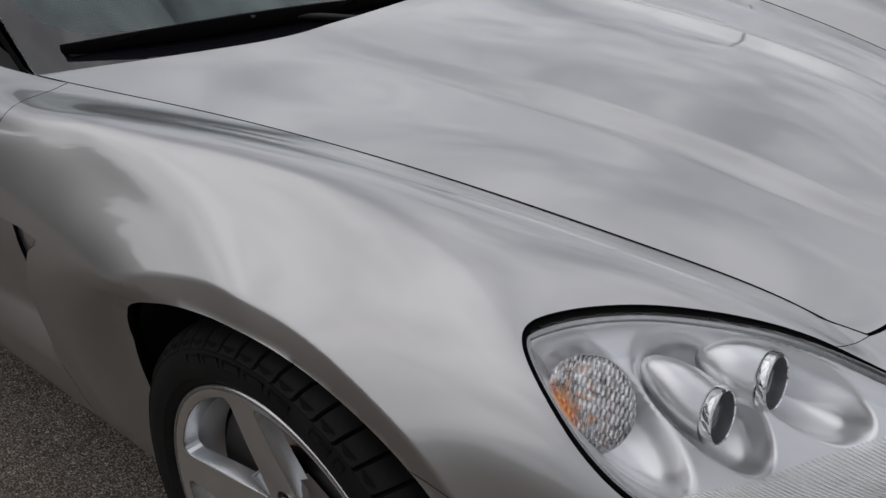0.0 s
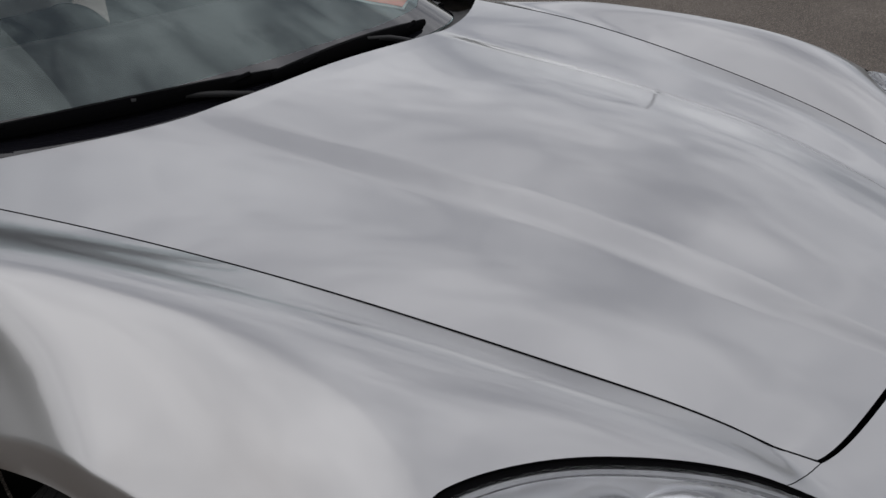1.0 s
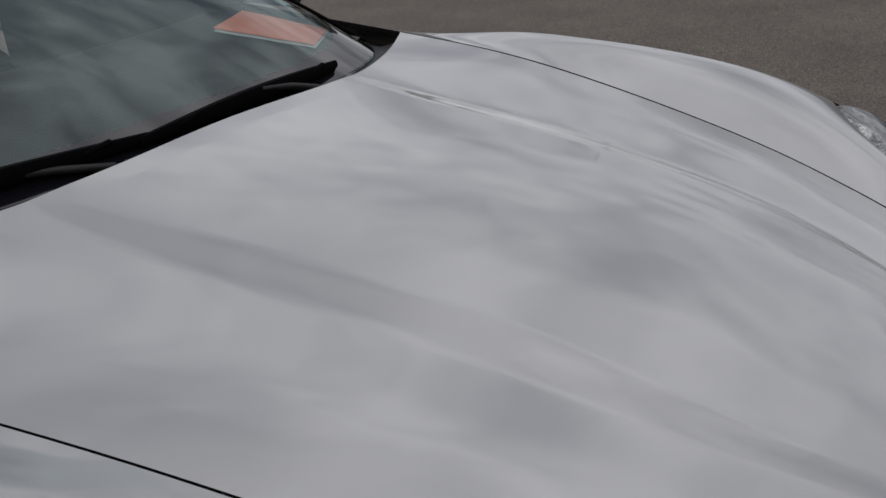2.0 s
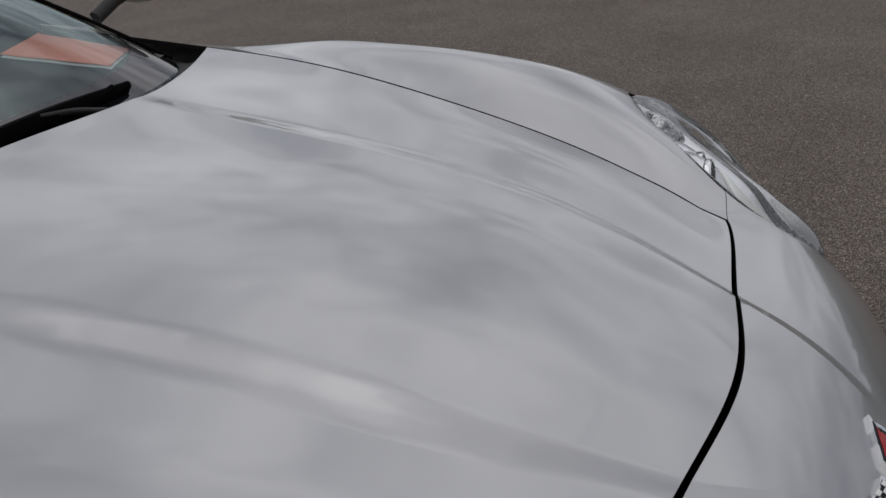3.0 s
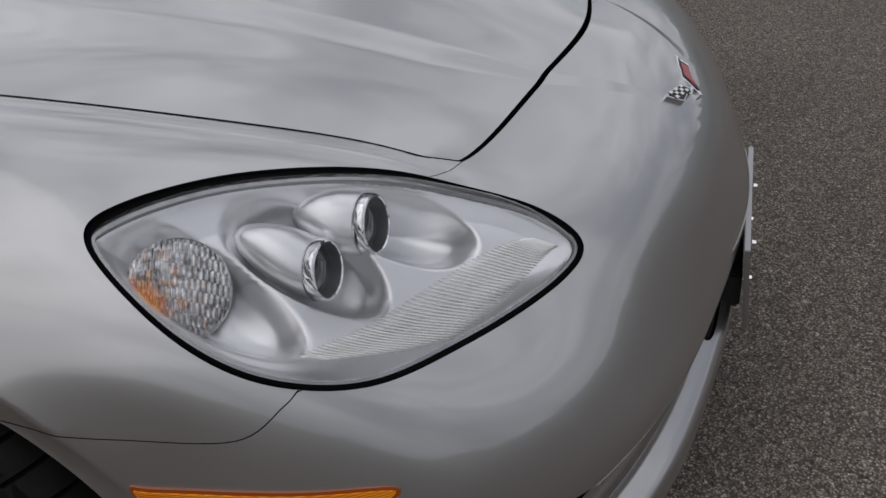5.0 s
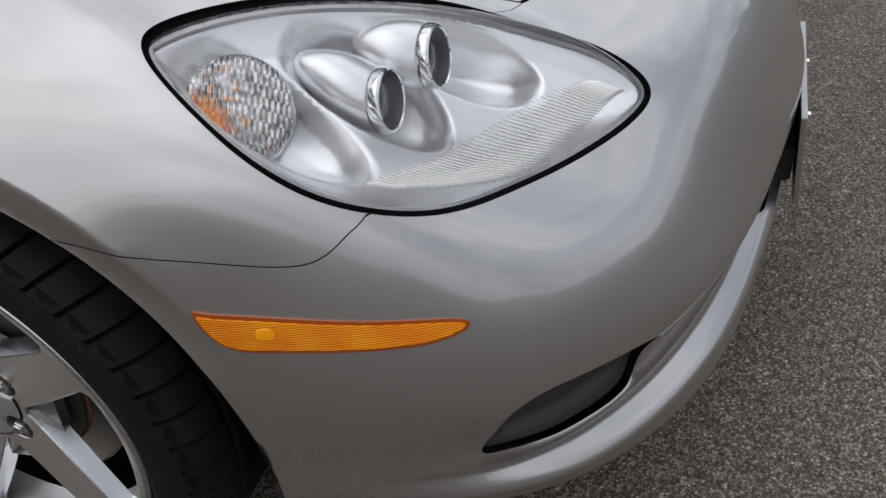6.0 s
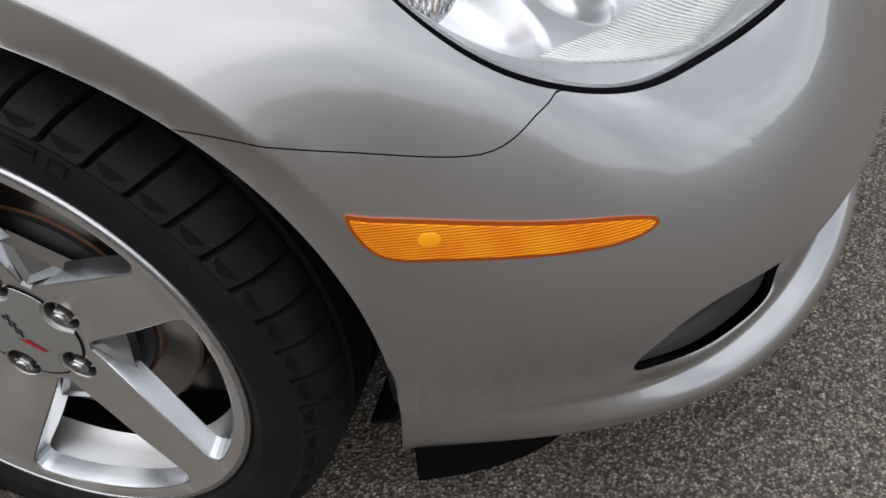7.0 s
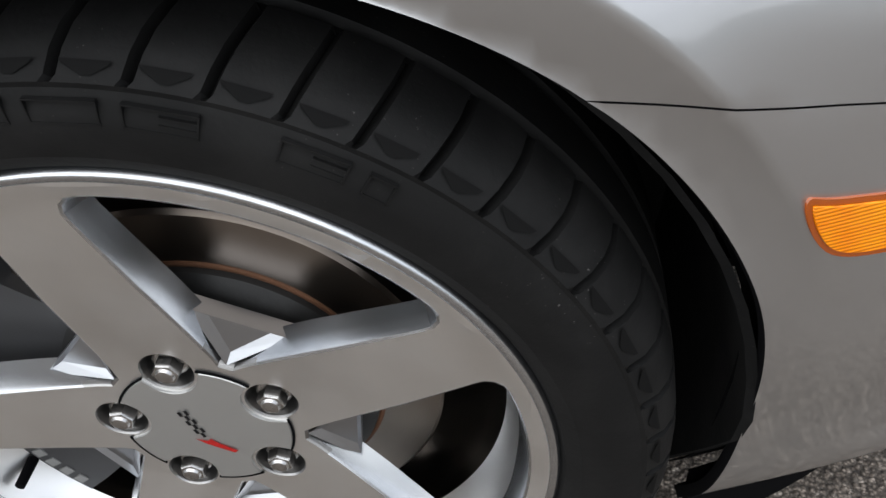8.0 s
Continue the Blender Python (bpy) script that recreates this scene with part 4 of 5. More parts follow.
for i in range(5):
    for j in range(3):
        if (i + j) % 2 == 0:
            o = c0 + along * i + across * (j - 1.2)
            quad = [o, o + along * 0.95, o + along * 0.95 + across * 0.95, o + across * 0.95]
            a = [squares.verts.new(q) for q in on_nose([tuple(q) for q in quad], 0.0066)]
            squares.faces.new(a)
part("white_squares", squares, FLAG_WHITE, emblem, "white checks", smooth=False)

# ---- number plate ----
PLATE = material("plate_metal", (0.45, 0.45, 0.46), 0.3, 0.9)
bm = bmesh.new()
box(bm, (0.004, 0.330, 0.140), pose(0.872, 0, 0.304, 0, -4))
holder = part("plate_holder", bm, TRIM, car, "black number plate holder with a metal rim", smooth=False, bevel=0.002)
for name, size, at in (("plate", (0.0025, 0.312, 0.125), (0.8765, 0, 0.304)),):
    bm = bmesh.new()
    box(bm, size, pose(*at, 0, -4))
    part(name, bm, PLATE, holder, "blank metal plate", smooth=False, bevel=0.001)
for size, at in (((0.008, 0.005, 0.140), (0.874, -0.1665, 0.304)), ((0.008, 0.005, 0.140), (0.874, 0.1665, 0.304)), ((0.008, 0.338, 0.005), (0.8695, 0, 0.3735)), ((0.008, 0.338, 0.005), (0.8785, 0, 0.2345))):
    bm = bmesh.new()
    box(bm, size, pose(*at, 0, -4))
    part("rim_bar", bm, PLATE, holder, smooth=False, bevel=0.0015)
for y in (-0.09, 0.09):
    for z in (0.275, 0.340):
        bm = bmesh.new()
        rod(bm, 0.006, 0.005, 0.006, placed((0.881, y, z), (1, 0, 0.07)), 6)
        part("bolt", bm, CHROME, holder, smooth=False)
bm = bmesh.new()
box(bm, (0.035, 0.26, 0.06), pose(0.851, 0, 0.275))
part("bracket", bm, TRIM, holder, smooth=False, bevel=0.004)

# ---- wheels ----
RIM_R = 0.243
SPOKES = [radians(29.95 + 72 * k) for k in range(5)]


def face_depth(r):
    return -np.interp(r, [0.0, 0.075, 0.10, 0.15, 0.20, 0.226, 0.232, 0.243], [0.027, 0.026, 0.022, 0.013, 0.006, 0.003, 0.0, 0.0])


def spoke_gap(mid):
    """The opening between two spokes, about its middle angle, as (x, y): straight flanks from a narrow foot, short corners, an arc along the rim."""
    one = []
    for k in np.linspace(0, 1, 16):
        x, y = 0.0690 + 0.1126 * k, 0.0050 + 0.0944 * k
        one.append((math.hypot(x, y), math.atan2(y, x)))
    tip = one[-1][1]
    one += [(0.2140, tip + 0.004), (0.2200, tip - 0.006), (0.2242, tip - 0.028), (0.2255, tip - 0.060)]
    arc = [(0.2255, a) for a in np.linspace(tip - 0.075, -(tip - 0.075), 18)]
    loop = [(r, a) for r, a in one] + arc + [(r, -a) for r, a in one[::-1]]
    return np.array([(r * math.cos(mid + a), r * math.sin(mid + a)) for r, a in loop])


def disc_face(outer_r, holes, step, depth, inner_wall=0.0):
    """A dished disc with holes cut through it: verts, faces; hole walls run back by inner_wall."""
    outer = np.array([(outer_r * math.cos(a), outer_r * math.sin(a)) for a in np.linspace(0, 2 * math.pi, 160, endpoint=False)])
    loops = [outer] + [spaced(h, 0.005) for h in holes]
    g = np.stack(np.meshgrid(np.arange(-outer_r, outer_r, step), np.arange(-outer_r, outer_r, step), indexing="ij"), -1).reshape(-1, 2)
    g = g[within(g, outer)]
    for h in loops[1:]:
        g = g[~within(g, h)]
    for h in loops:
        g = g[off_line(g, h) > 0.003]
    pts, ties, at = np.concatenate([*loops, g]), [], 0
    for h in loops:
        ties += [(at + k, at + (k + 1) % len(h)) for k in range(len(h))]
        at += len(h)
    v2, _, f2, *_ = geometry.delaunay_2d_cdt([Vector(q) for q in pts], ties, [], 0, 1e-7)
    v2 = np.array([tuple(q) for q in v2])
    f2 = np.array([tuple(f) for f in f2 if len(f) == 3])
    mid = v2[f2].mean(1)
    good = within(mid, outer)
    for h in loops[1:]:
        good &= ~within(mid, h)
    z = depth(np.linalg.norm(v2, axis=1))
    verts = [*np.column_stack([v2, z])]
    faces = [tuple(int(k) for k in f) for f in f2[good]]
    for h, wall in zip(loops[1:], inner_wall):
        idx = [int(((v2 - q) ** 2).sum(1).argmin()) for q in h]
        c = h.mean(0)
        for back, draw in wall:
            base = len(verts)
            for k in idx:
                way = c - v2[k]
                q = v2[k] + way * min(0.4, draw / (np.linalg.norm(way) + 1e-9))
                verts.append((*q, z[k] - back))
            prev = idx if back == wall[0][0] else list(range(base - len(idx), base))
            faces += [(prev[k], prev[(k + 1) % len(idx)], base + (k + 1) % len(idx), base + k) for k in range(len(idx))]
    return verts, faces


def build_wheel():
    gaps = [spoke_gap(a + math.radians(36)) for a in SPOKES]
    lugs = [np.array([(0.0603 * math.cos(a) + 0.0185 * math.cos(w), 0.0603 * math.sin(a) + 0.0185 * math.sin(w)) for w in np.linspace(0, 2 * math.pi, 28, endpoint=False)]) for a in SPOKES]
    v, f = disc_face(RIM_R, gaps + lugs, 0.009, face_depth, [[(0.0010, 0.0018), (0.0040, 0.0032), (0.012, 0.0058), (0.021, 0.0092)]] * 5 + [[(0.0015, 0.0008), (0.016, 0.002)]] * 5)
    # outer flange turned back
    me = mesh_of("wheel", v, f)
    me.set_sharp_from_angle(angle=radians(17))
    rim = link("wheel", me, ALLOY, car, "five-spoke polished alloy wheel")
    # opening walls are darker than the face; lug-well shade is put into the colour
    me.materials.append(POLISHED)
    me.materials.append(WELL_SHADE)
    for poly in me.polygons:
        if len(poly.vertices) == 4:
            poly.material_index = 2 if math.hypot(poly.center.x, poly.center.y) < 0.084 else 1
    v, f = lathe([(0.2445, -0.010), (0.238, -0.012), (0.2285, -0.014), (0.2258, -0.022), (0.2190, -0.048), (0.2080, -0.062)], 120)
    link("rim_shelf", mesh_of("rim_shelf", v, f), SHELF, rim, "polished inner shelf of the rim")
    v, f = lathe([(0.2080, -0.062), (0.206, -0.100), (0.203, -0.200), (0.235, -0.214)], 120)
    link("barrel", mesh_of("barrel", v, f), DARK_ALLOY, rim, "grey wheel barrel")
    # a three-cornered facet in the foot of each opening, between raised edges
    for a in SPOKES:
        m = a + math.radians(36)
        way, side = np.array((math.cos(m), math.sin(m))), np.array((-math.sin(m), math.cos(m)))

        def at(r, w, z):
            return (*(way * r + side * w), z)

        bm = bmesh.new()
        edge = [bm.verts.new(at(*q)) for q in ((0.0705, 0.0, -0.0280), (0.1075, 0.0330, -0.0335), (0.1075, -0.0330, -0.0335))]
        flat = [bm.verts.new(at(*q)) for q in ((0.0790, 0.0, -0.0330), (0.1040, 0.0205, -0.0370), (0.1040, -0.0205, -0.0370))]
        back = [bm.verts.new(at(*q)) for q in ((0.1060, 0.033, -0.0480), (0.1060, -0.033, -0.0480))]
        bm.faces.new(flat)
        for k in range(3):
            bm.faces.new((edge[k], edge[(k + 1) % 3], flat[(k + 1) % 3], flat[k]))
        bm.faces.new((edge[1], back[0], back[1], edge[2]))
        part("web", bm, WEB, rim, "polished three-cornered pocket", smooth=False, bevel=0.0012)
    # lug nuts in their wells
    for a in SPOKES:
        bm = bmesh.new()
        at = Matrix.Translation((0.0603 * math.cos(a), 0.0603 * math.sin(a), -0.030))
        turn = at @ Matrix.Rotation(0.3 + a, 4, "Z")
        loops = []
        for r, z, sides in ((0.0125, -0.010, 0), (0.0125, -0.0045, 0), (0.0112, -0.0035, 0), (0.0100, -0.0035, 1), (0.0100, 0.0050, 1), (0.0090, 0.0068, 1), (0.0068, 0.0072, 0), (0.0058, 0.0092, 0), (0.0030, 0.0100, 0)):
            loops.append([bm.verts.new(turn @ Vector((rr * math.cos(w), rr * math.sin(w), z))) for w in np.linspace(0, 2 * math.pi, 24, endpoint=False) for rr in ((r * math.cos(math.pi / 6) / math.cos((w % (math.pi / 3)) - math.pi / 6) if sides else r),)])
        for p, q in zip(loops, loops[1:]):
            for k in range(24):
                bm.faces.new((p[k], p[(k + 1) % 24], q[(k + 1) % 24], q[k]))
        bm.faces.new(loops[-1])
        part("lug_nut", bm, NUT, rim, "steel hexagon lug nut")
    # hub behind the wells
    v, f = lathe([(0.0001, -0.043), (0.085, -0.043), (0.090, -0.060), (0.080, -0.120)], 48)
    link("hub", mesh_of("hub", v, f), LINER, rim)
    # centre cap with scallops round the nuts
    cap_edge = []
    for w in np.linspace(0, 2 * math.pi, 200, endpoint=False):
        r = 0.0605
        for a in SPOKES:
            d = abs((w - a + math.pi) % (2 * math.pi) - math.pi)
            if 0.0603 * math.sin(d) < 0.0205 and d < 1:
                r = min(r, 0.0603 * math.cos(d) - math.sqrt(0.0205**2 - (0.0603 * math.sin(d)) ** 2))
        cap_edge.append((r * math.cos(w), r * math.sin(w)))
    bm = bmesh.new()
    top = [bm.verts.new((x * 0.985, y * 0.985, -0.0244)) for x, y in cap_edge]
    low = [bm.verts.new((x, y, -0.0254)) for x, y in cap_edge]
    base = [bm.verts.new((x, y, -0.032)) for x, y in cap_edge]
    peak = bm.verts.new((0, 0, -0.0234))
    for k in range(len(top)):
        j = (k + 1) % len(top)
        bm.faces.new((top[k], top[j], peak))
        bm.faces.new((low[k], low[j], top[j], top[k]))
        bm.faces.new((base[k], base[j], low[j], low[k]))
    cap = part("centre_cap", bm, CAP, rim, "satin silver centre cap")
    # two small flags on the cap
    start, along, across = np.array((-0.0160, 0.0190)), np.array((0.0098, -0.0290)) / 6, np.array((0.0072, 0.0030)) / 3
    flags = bmesh.new()
    for i in range(6):
        for j in range(3):
            if (i + j) % 2 == 0:
                o = start + along * i + across * j
                flags.faces.new([flags.verts.new((*q, -0.0229)) for q in (o, o + along, o + along + across, o + across)])
    part("check_flag", flags, FLAG_BLACK, cap, smooth=False)
    flags = bmesh.new()
    flags.faces.new([flags.verts.new((x, y, -0.0229)) for x, y in ((-0.0105, -0.0105), (-0.002, -0.0130), (0.001, -0.0105), (0.006, -0.0155), (0.0180, -0.0235), (0.0150, -0.0262), (0.004, -0.0205), (-0.003, -0.0165))])
    part("red_flag", flags, FLAG_RED, cap, smooth=False)
    # the dark line between cap and spokes, and the bright lip of the rim
    for a in SPOKES:
        arc = [(0.0612 * math.cos(a + w), 0.0612 * math.sin(a + w), -0.0252) for w in np.linspace(0.33, 2 * math.pi / 5 - 0.33, 10)]
        bar_part("cap_seam", arc, 0.0009, SEAL_GAP_BLACK, rim, sides=6)
    v, f = lathe([(0.2368, -0.0010), (0.2378, 0.0012), (0.2412, 0.0016), (0.2432, 0.0006), (0.2447, -0.004)], 120)
    link("rim_lip", mesh_of("rim_lip", v, f), POLISHED, rim, "bright polished rim lip")
    # tyre
    prof = [(0.2445, -0.004), (0.2475, 0.001), (0.251, 0.0035), (0.258, 0.008), (0.262, 0.0085), (0.272, 0.0105), (0.284, 0.0095), (0.2945, 0.0055), (0.2975, 0.006), (0.300, 0.0035), (0.309, -0.004), (0.3155, -0.015), (0.3188, -0.028), (0.3205, -0.048), (0.3155, -0.0495), (0.3155, -0.0565), (0.3210, -0.058), (0.3218, -0.095), (0.3155, -0.0965), (0.3155, -0.1055), (0.3218, -0.107), (0.3205, -0.165), (0.3155, -0.185), (0.306, -0.203), (0.292, -0.213), (0.270, -0.218), (0.245, -0.208)]
    steps, v, f = 648, [], []
    n = len(prof)
    for k in range(steps):
        for j, (r, z) in enumerate(prof):
            a = 2 * math.pi * (k + 2.3 - (0.0 if j < 9 else min(9.0, (j - 8) * 0.9))) / steps
            cut = k % 12 == 0 and 9 <= j <= 13
            rr, zz = (r - 0.0065, z - 0.0060) if cut else (r, z)
            v.append((rr * math.cos(a), rr * math.sin(a), zz))
    f = [(k * n + j, ((k + 1) % steps) * n + j, ((k + 1) % steps) * n + j + 1, k * n + j + 1) for k in range(steps) for j in range(n - 1)]
    me = mesh_of("tyre", v, f)
    me.set_sharp_from_angle(angle=radians(22))
    link("tyre", me, TYRE, rim, "worn low-profile black tyre")
    # raised bars on the sidewall and the tread wear marks near the shoulder
    for deg, wide, tines in ((113.2, 3.4, 2), (104.4, 3.4, 0), (95.6, 3.4, 0), (86.8, 3.4, 0), (77.8, 3.5, 2), (63.8, 3.3, 2), (57.2, 1.4, 0), (293, 3.4, 2), (284, 3.4, 0), (275, 3.4, 0), (266, 3.4, 0), (257, 3.4, 2), (243, 3.3, 2), (236, 1.4, 0)):
        turn = Matrix.Rotation(radians(deg), 4, "Z")
        half_w = radians(wide)
        bars = bmesh.new()

        def raised(r0, r1, a0, a1):
            for low, high in (((r0, a0), (r0 + 0.0009, a1)), ((r1 - 0.0009, a0), (r1, a1)), ((r0, a0), (r1, a0 + 0.0032)), ((r0, a1 - 0.0032), (r1, a1))):
                box(bars, (high[0] - low[0], (high[1] - low[1]) * 0.285, 0.0030), turn @ Matrix.Rotation((low[1] + high[1]) / 2, 4, "Z") @ Matrix.Translation(((low[0] + high[0]) / 2, 0, 0.0090)))

        raised(0.2780, 0.2910, -half_w, half_w)
        for k in range(tines):
            box(bars, (0.0011, half_w * 0.285, 0.0030), turn @ Matrix.Rotation(-half_w * 0.45, 4, "Z") @ Matrix.Translation((0.2822 + 0.0042 * k, 0, 0.0089)))
        part("sidewall_bar", bars, TYRE, rim, "raised bar outline on the sidewall", smooth=False)
    mark = bmesh.new()
    mark.faces.new([mark.verts.new(p) for p in ((0.3062, -0.0120, 0.0000), (0.3062, 0.0120, 0.0000), (0.3045, 0.0105, 0.0016), (0.3005, 0.002, 0.0042), (0.3005, -0.002, 0.0042), (0.3045, -0.0105, 0.0016))])
    first = part("shoulder_mark", mark, TYRE_DARK, rim, "dark three-cornered wear mark", smooth=False)
    first.rotation_euler = (0, 0, 2 * math.pi * 0.65 / 54)
    for k in range(1, 54):
        again = first.copy()
        scene.collection.objects.link(again)
        again.rotation_euler = (0, 0, 2 * math.pi * (k + 0.65) / 54)
    # brake
    v, f = lathe([(0.116, -0.066), (0.160, -0.066), (0.163, -0.069), (0.163, -0.092), (0.160, -0.095), (0.116, -0.095)], 80, True)
    me = mesh_of("brake_disc", v, f)
    me.set_sharp_from_angle(angle=radians(40))
    disc = link("brake_disc", me, DISC, rim, "bronze-brown worn steel brake disc")
    v, f = lathe([(0.050, -0.056), (0.108, -0.056), (0.117, -0.060), (0.1185, -0.070), (0.050, -0.075)], 80, True)
    me = mesh_of("disc_hat", v, f)
    me.set_sharp_from_angle(angle=radians(30))
    link("disc_hat", me, TRIM, disc, "black centre of the brake disc")
    v, f = lathe([(0.1178, -0.0645), (0.1215, -0.0655), (0.1215, -0.0675), (0.1178, -0.0675)], 80, True)
    link("rust_edge", mesh_of("rust_edge", v, f), RUST, disc, "rusty inner edge of the brake disc")
    bm = bmesh.new()
    arcs = [[bm.verts.new((r * math.cos(math.pi + w), r * math.sin(math.pi + w), z)) for r, z in ((0.112, -0.058), (0.165, -0.054), (0.196, -0.055), (0.200, -0.064), (0.200, -0.126), (0.112, -0.126))] for w in np.linspace(-0.75, 0.75, 14)]
    for p, q in zip(arcs, arcs[1:]):
        for k in range(6):
            bm.faces.new((p[k], p[(k + 1) % 6], q[(k + 1) % 6], q[k]))
    bm.faces.new(arcs[0]), bm.faces.new(arcs[-1][::-1])
    caliper = part("caliper", bm, CALIPER, rim, "dark grey brake caliper with pale lettering", bevel=0.004)
    for k in range(6):
        w = math.pi + 0.30 + 0.075 * k
        bars = bmesh.new()
        box(bars, (0.010, 0.0085, 0.0012), Matrix.Rotation(w, 4, "Z") @ Matrix.Translation((0.187, 0, -0.0543)))
        part("lettering_bar", bars, LETTER_GREY, caliper, smooth=False)
    stem = bmesh.new()
    rod(stem, 0.0046, 0.0040, 0.026, Matrix.Translation((0.207 * math.cos(-2.65), 0.207 * math.sin(-2.65), -0.046)), 14)
    part("valve_cap", stem, SEAL_GAP_BLACK, rim, "black valve cap")
    return rim


RUST = material("rust", (0.10, 0.042, 0.018), 0.8)
LETTER_GREY = material("caliper_lettering", (0.20, 0.20, 0.195), 0.5)
CAP = material("satin_cap", (0.52, 0.52, 0.51), 0.42, 0.85)
wheel = build_wheel()
STEER = -0.038
face = Matrix(((math.cos(STEER), 0, math.sin(STEER)), (math.sin(STEER), 0, -math.cos(STEER)), (0, 1, 0))).to_4x4()
wheel.matrix_basis = Matrix.Translation((0, -0.879, 0.320)) @ face
straight = Matrix(((1, 0, 0), (0, 0, -1), (0, 1, 0))).to_4x4()
over = Matrix.Rotation(math.pi, 4, "Z")
copy_thing(wheel, Matrix.Translation((0, 0.879, 0.320)) @ over @ face)
copy_thing(wheel, Matrix.Translation((-2.685, -0.90, 0.320)) @ straight)
copy_thing(wheel, Matrix.Translation((-2.685, 0.90, 0.320)) @ over @ straight)


def wheel_well(x, s):
    """The black liner of a wheel arch."""
    a = np.linspace(radians(-38), radians(233), 48)
    verts, faces = [], []
    for r, y in ((0.371, 0.860), (0.365, 0.855), (0.365, 0.56), (0.05, 0.55)):
        for w in a:
            c, h = math.cos(w), math.sin(w)
            wide, rr = y, r
            if c > 0:
                wide = min(y, 0.862 - 0.06 * max(0.0, -h - 0.02) / 0.4 - 0.05 * max(0.0, -h + 0.1))
            elif y > 0.8:
                # behind the wheel the liner reaches out to the wing
                grow = min(1.0, -c / 0.5)
                rr = r * (1 + 0.055 * grow)
                wide = y + (np.interp(0.315 + rr * h, [0.05, 0.15, 0.30, 0.44, 0.59], [0.74, 0.755, 0.795, 0.815, 0.850]) - y) * grow
            verts.append((x + rr * c, -wide * s, 0.315 + rr * h * 0.985))
    for row in range(3):
        faces += [(row * 48 + k, row * 48 + k + 1, (row + 1) * 48 + k + 1, (row + 1) * 48 + k) for k in range(47)]
    me = mesh_of("wheel_well", verts, faces)
    me.set_sharp_from_angle(angle=radians(40))
    liner = link("wheel_well", me, LINER, car, "black plastic wheel well liner")
    for w in (-2, 14, 33):
        bm = bmesh.new()
        rod(bm, 0.007, 0.005, 0.004, placed((x + 0.371 * math.cos(radians(w)), -0.835 * s, 0.315 + 0.367 * math.sin(radians(w))), (-math.cos(radians(w)), 0, -math.sin(radians(w)))), 10)
        part("fixing_clip", bm, DARK_ALLOY, liner)


wheel_well(0, 1), wheel_well(0, -1)

# ---- windscreen, cowl and cabin ----
# rows from the base up; in each from the middle outwards
GLASS_ROWS = [
    [(-0.500, 0.0, 0.815), (-0.515, 0.28, 0.813), (-0.560, 0.49, 0.811), (-0.640, 0.63, 0.806), (-0.730, 0.715, 0.798)],
    [(-0.700, 0.0, 0.922), (-0.715, 0.27, 0.919), (-0.757, 0.465, 0.914), (-0.830, 0.598, 0.905), (-0.912, 0.680, 0.894)],
    [(-0.950, 0.0, 1.040), (-0.963, 0.255, 1.036), (-1.000, 0.44, 1.026), (-1.062, 0.565, 1.011), (-1.135, 0.640, 0.995)],
    [(-1.230, 0.0, 1.150), (-1.240, 0.24, 1.145), (-1.270, 0.41, 1.130), (-1.325, 0.53, 1.108), (-1.390, 0.600, 1.085)],
]
rows = np.array(GLASS_ROWS)
rows = np.concatenate([rows[:, 1:][:, ::-1] * (1, -1, 1), rows], 1)
SCREEN = Loft([0, 0.227, 0.50, 0.80], [0, 0.13, 0.29, 0.50, 0.78, 1.06, 1.27, 1.43, 1.56], rows, (-0.9, 0, 0.5))
screen = sheet(SCREEN, np.array([(0, 0), (0.80, 0), (0.80, 1.56), (0, 1.56)]), step=0.03, gap=0, turn=0.004)
windscreen = panel("windscreen", screen, SCREEN_GLASS, car, "green-tinted curved windscreen mirroring clouds")
windscreen.visible_shadow = False
FRIT = material("black_glass_border", (0.010, 0.010, 0.013), 0.06, 0.0, Specular_IOR_Level=0.9)
low_line = [(0.078 + 0.045 * abs((v - 0.78) / 0.78) ** 3, v) for v in np.linspace(0.05, 1.51, 60)]
border = np.array([(0.003, 0.003), *[(0.797, 0.003)], (0.797, 0.035), *[(u, v) for u, v in ((0.70, 0.035), (0.30, 0.040), (0.20, 0.050), (0.155, 0.070))], *[q for q in low_line if 0.10 < q[1] < 1.28], (0.112, 1.36), (0.132, 1.43), (0.160, 1.485), (0.200, 1.525), (0.30, 1.546), (0.70, 1.550), (0.797, 1.550), (0.797, 1.557), (0.003, 1.557)])
panel("screen_border", sheet(SCREEN, border, step=0.02, edge=0.012, gap=0, turn=0, lift=flush(0.0015)), FRIT, windscreen, "black border baked on the glass")

# black cowl between bonnet and glass
hood_rear = HOOD.place(np.stack([np.full(50, 0.0), np.linspace(0, 1.24, 50)], 1))
glass_base = SCREEN.place(np.stack([np.full(50, 0.012), np.linspace(0, 1.56, 50)], 1))
verts = np.concatenate([hood_rear + (0.03, 0, -0.016), hood_rear + (-0.012, 0, -0.026), (hood_rear + glass_base) / 2 + (0, 0, -0.022), glass_base + (0.012, 0, -0.008), glass_base + (-0.02, 0, -0.03)])
faces = [(r * 50 + k, r * 50 + k + 1, (r + 1) * 50 + k + 1, (r + 1) * 50 + k) for r in range(4) for k in range(49)]
cowl = link("cowl", mesh_of("cowl", verts, faces), TRIM, car, "black plastic cowl below the windscreen")
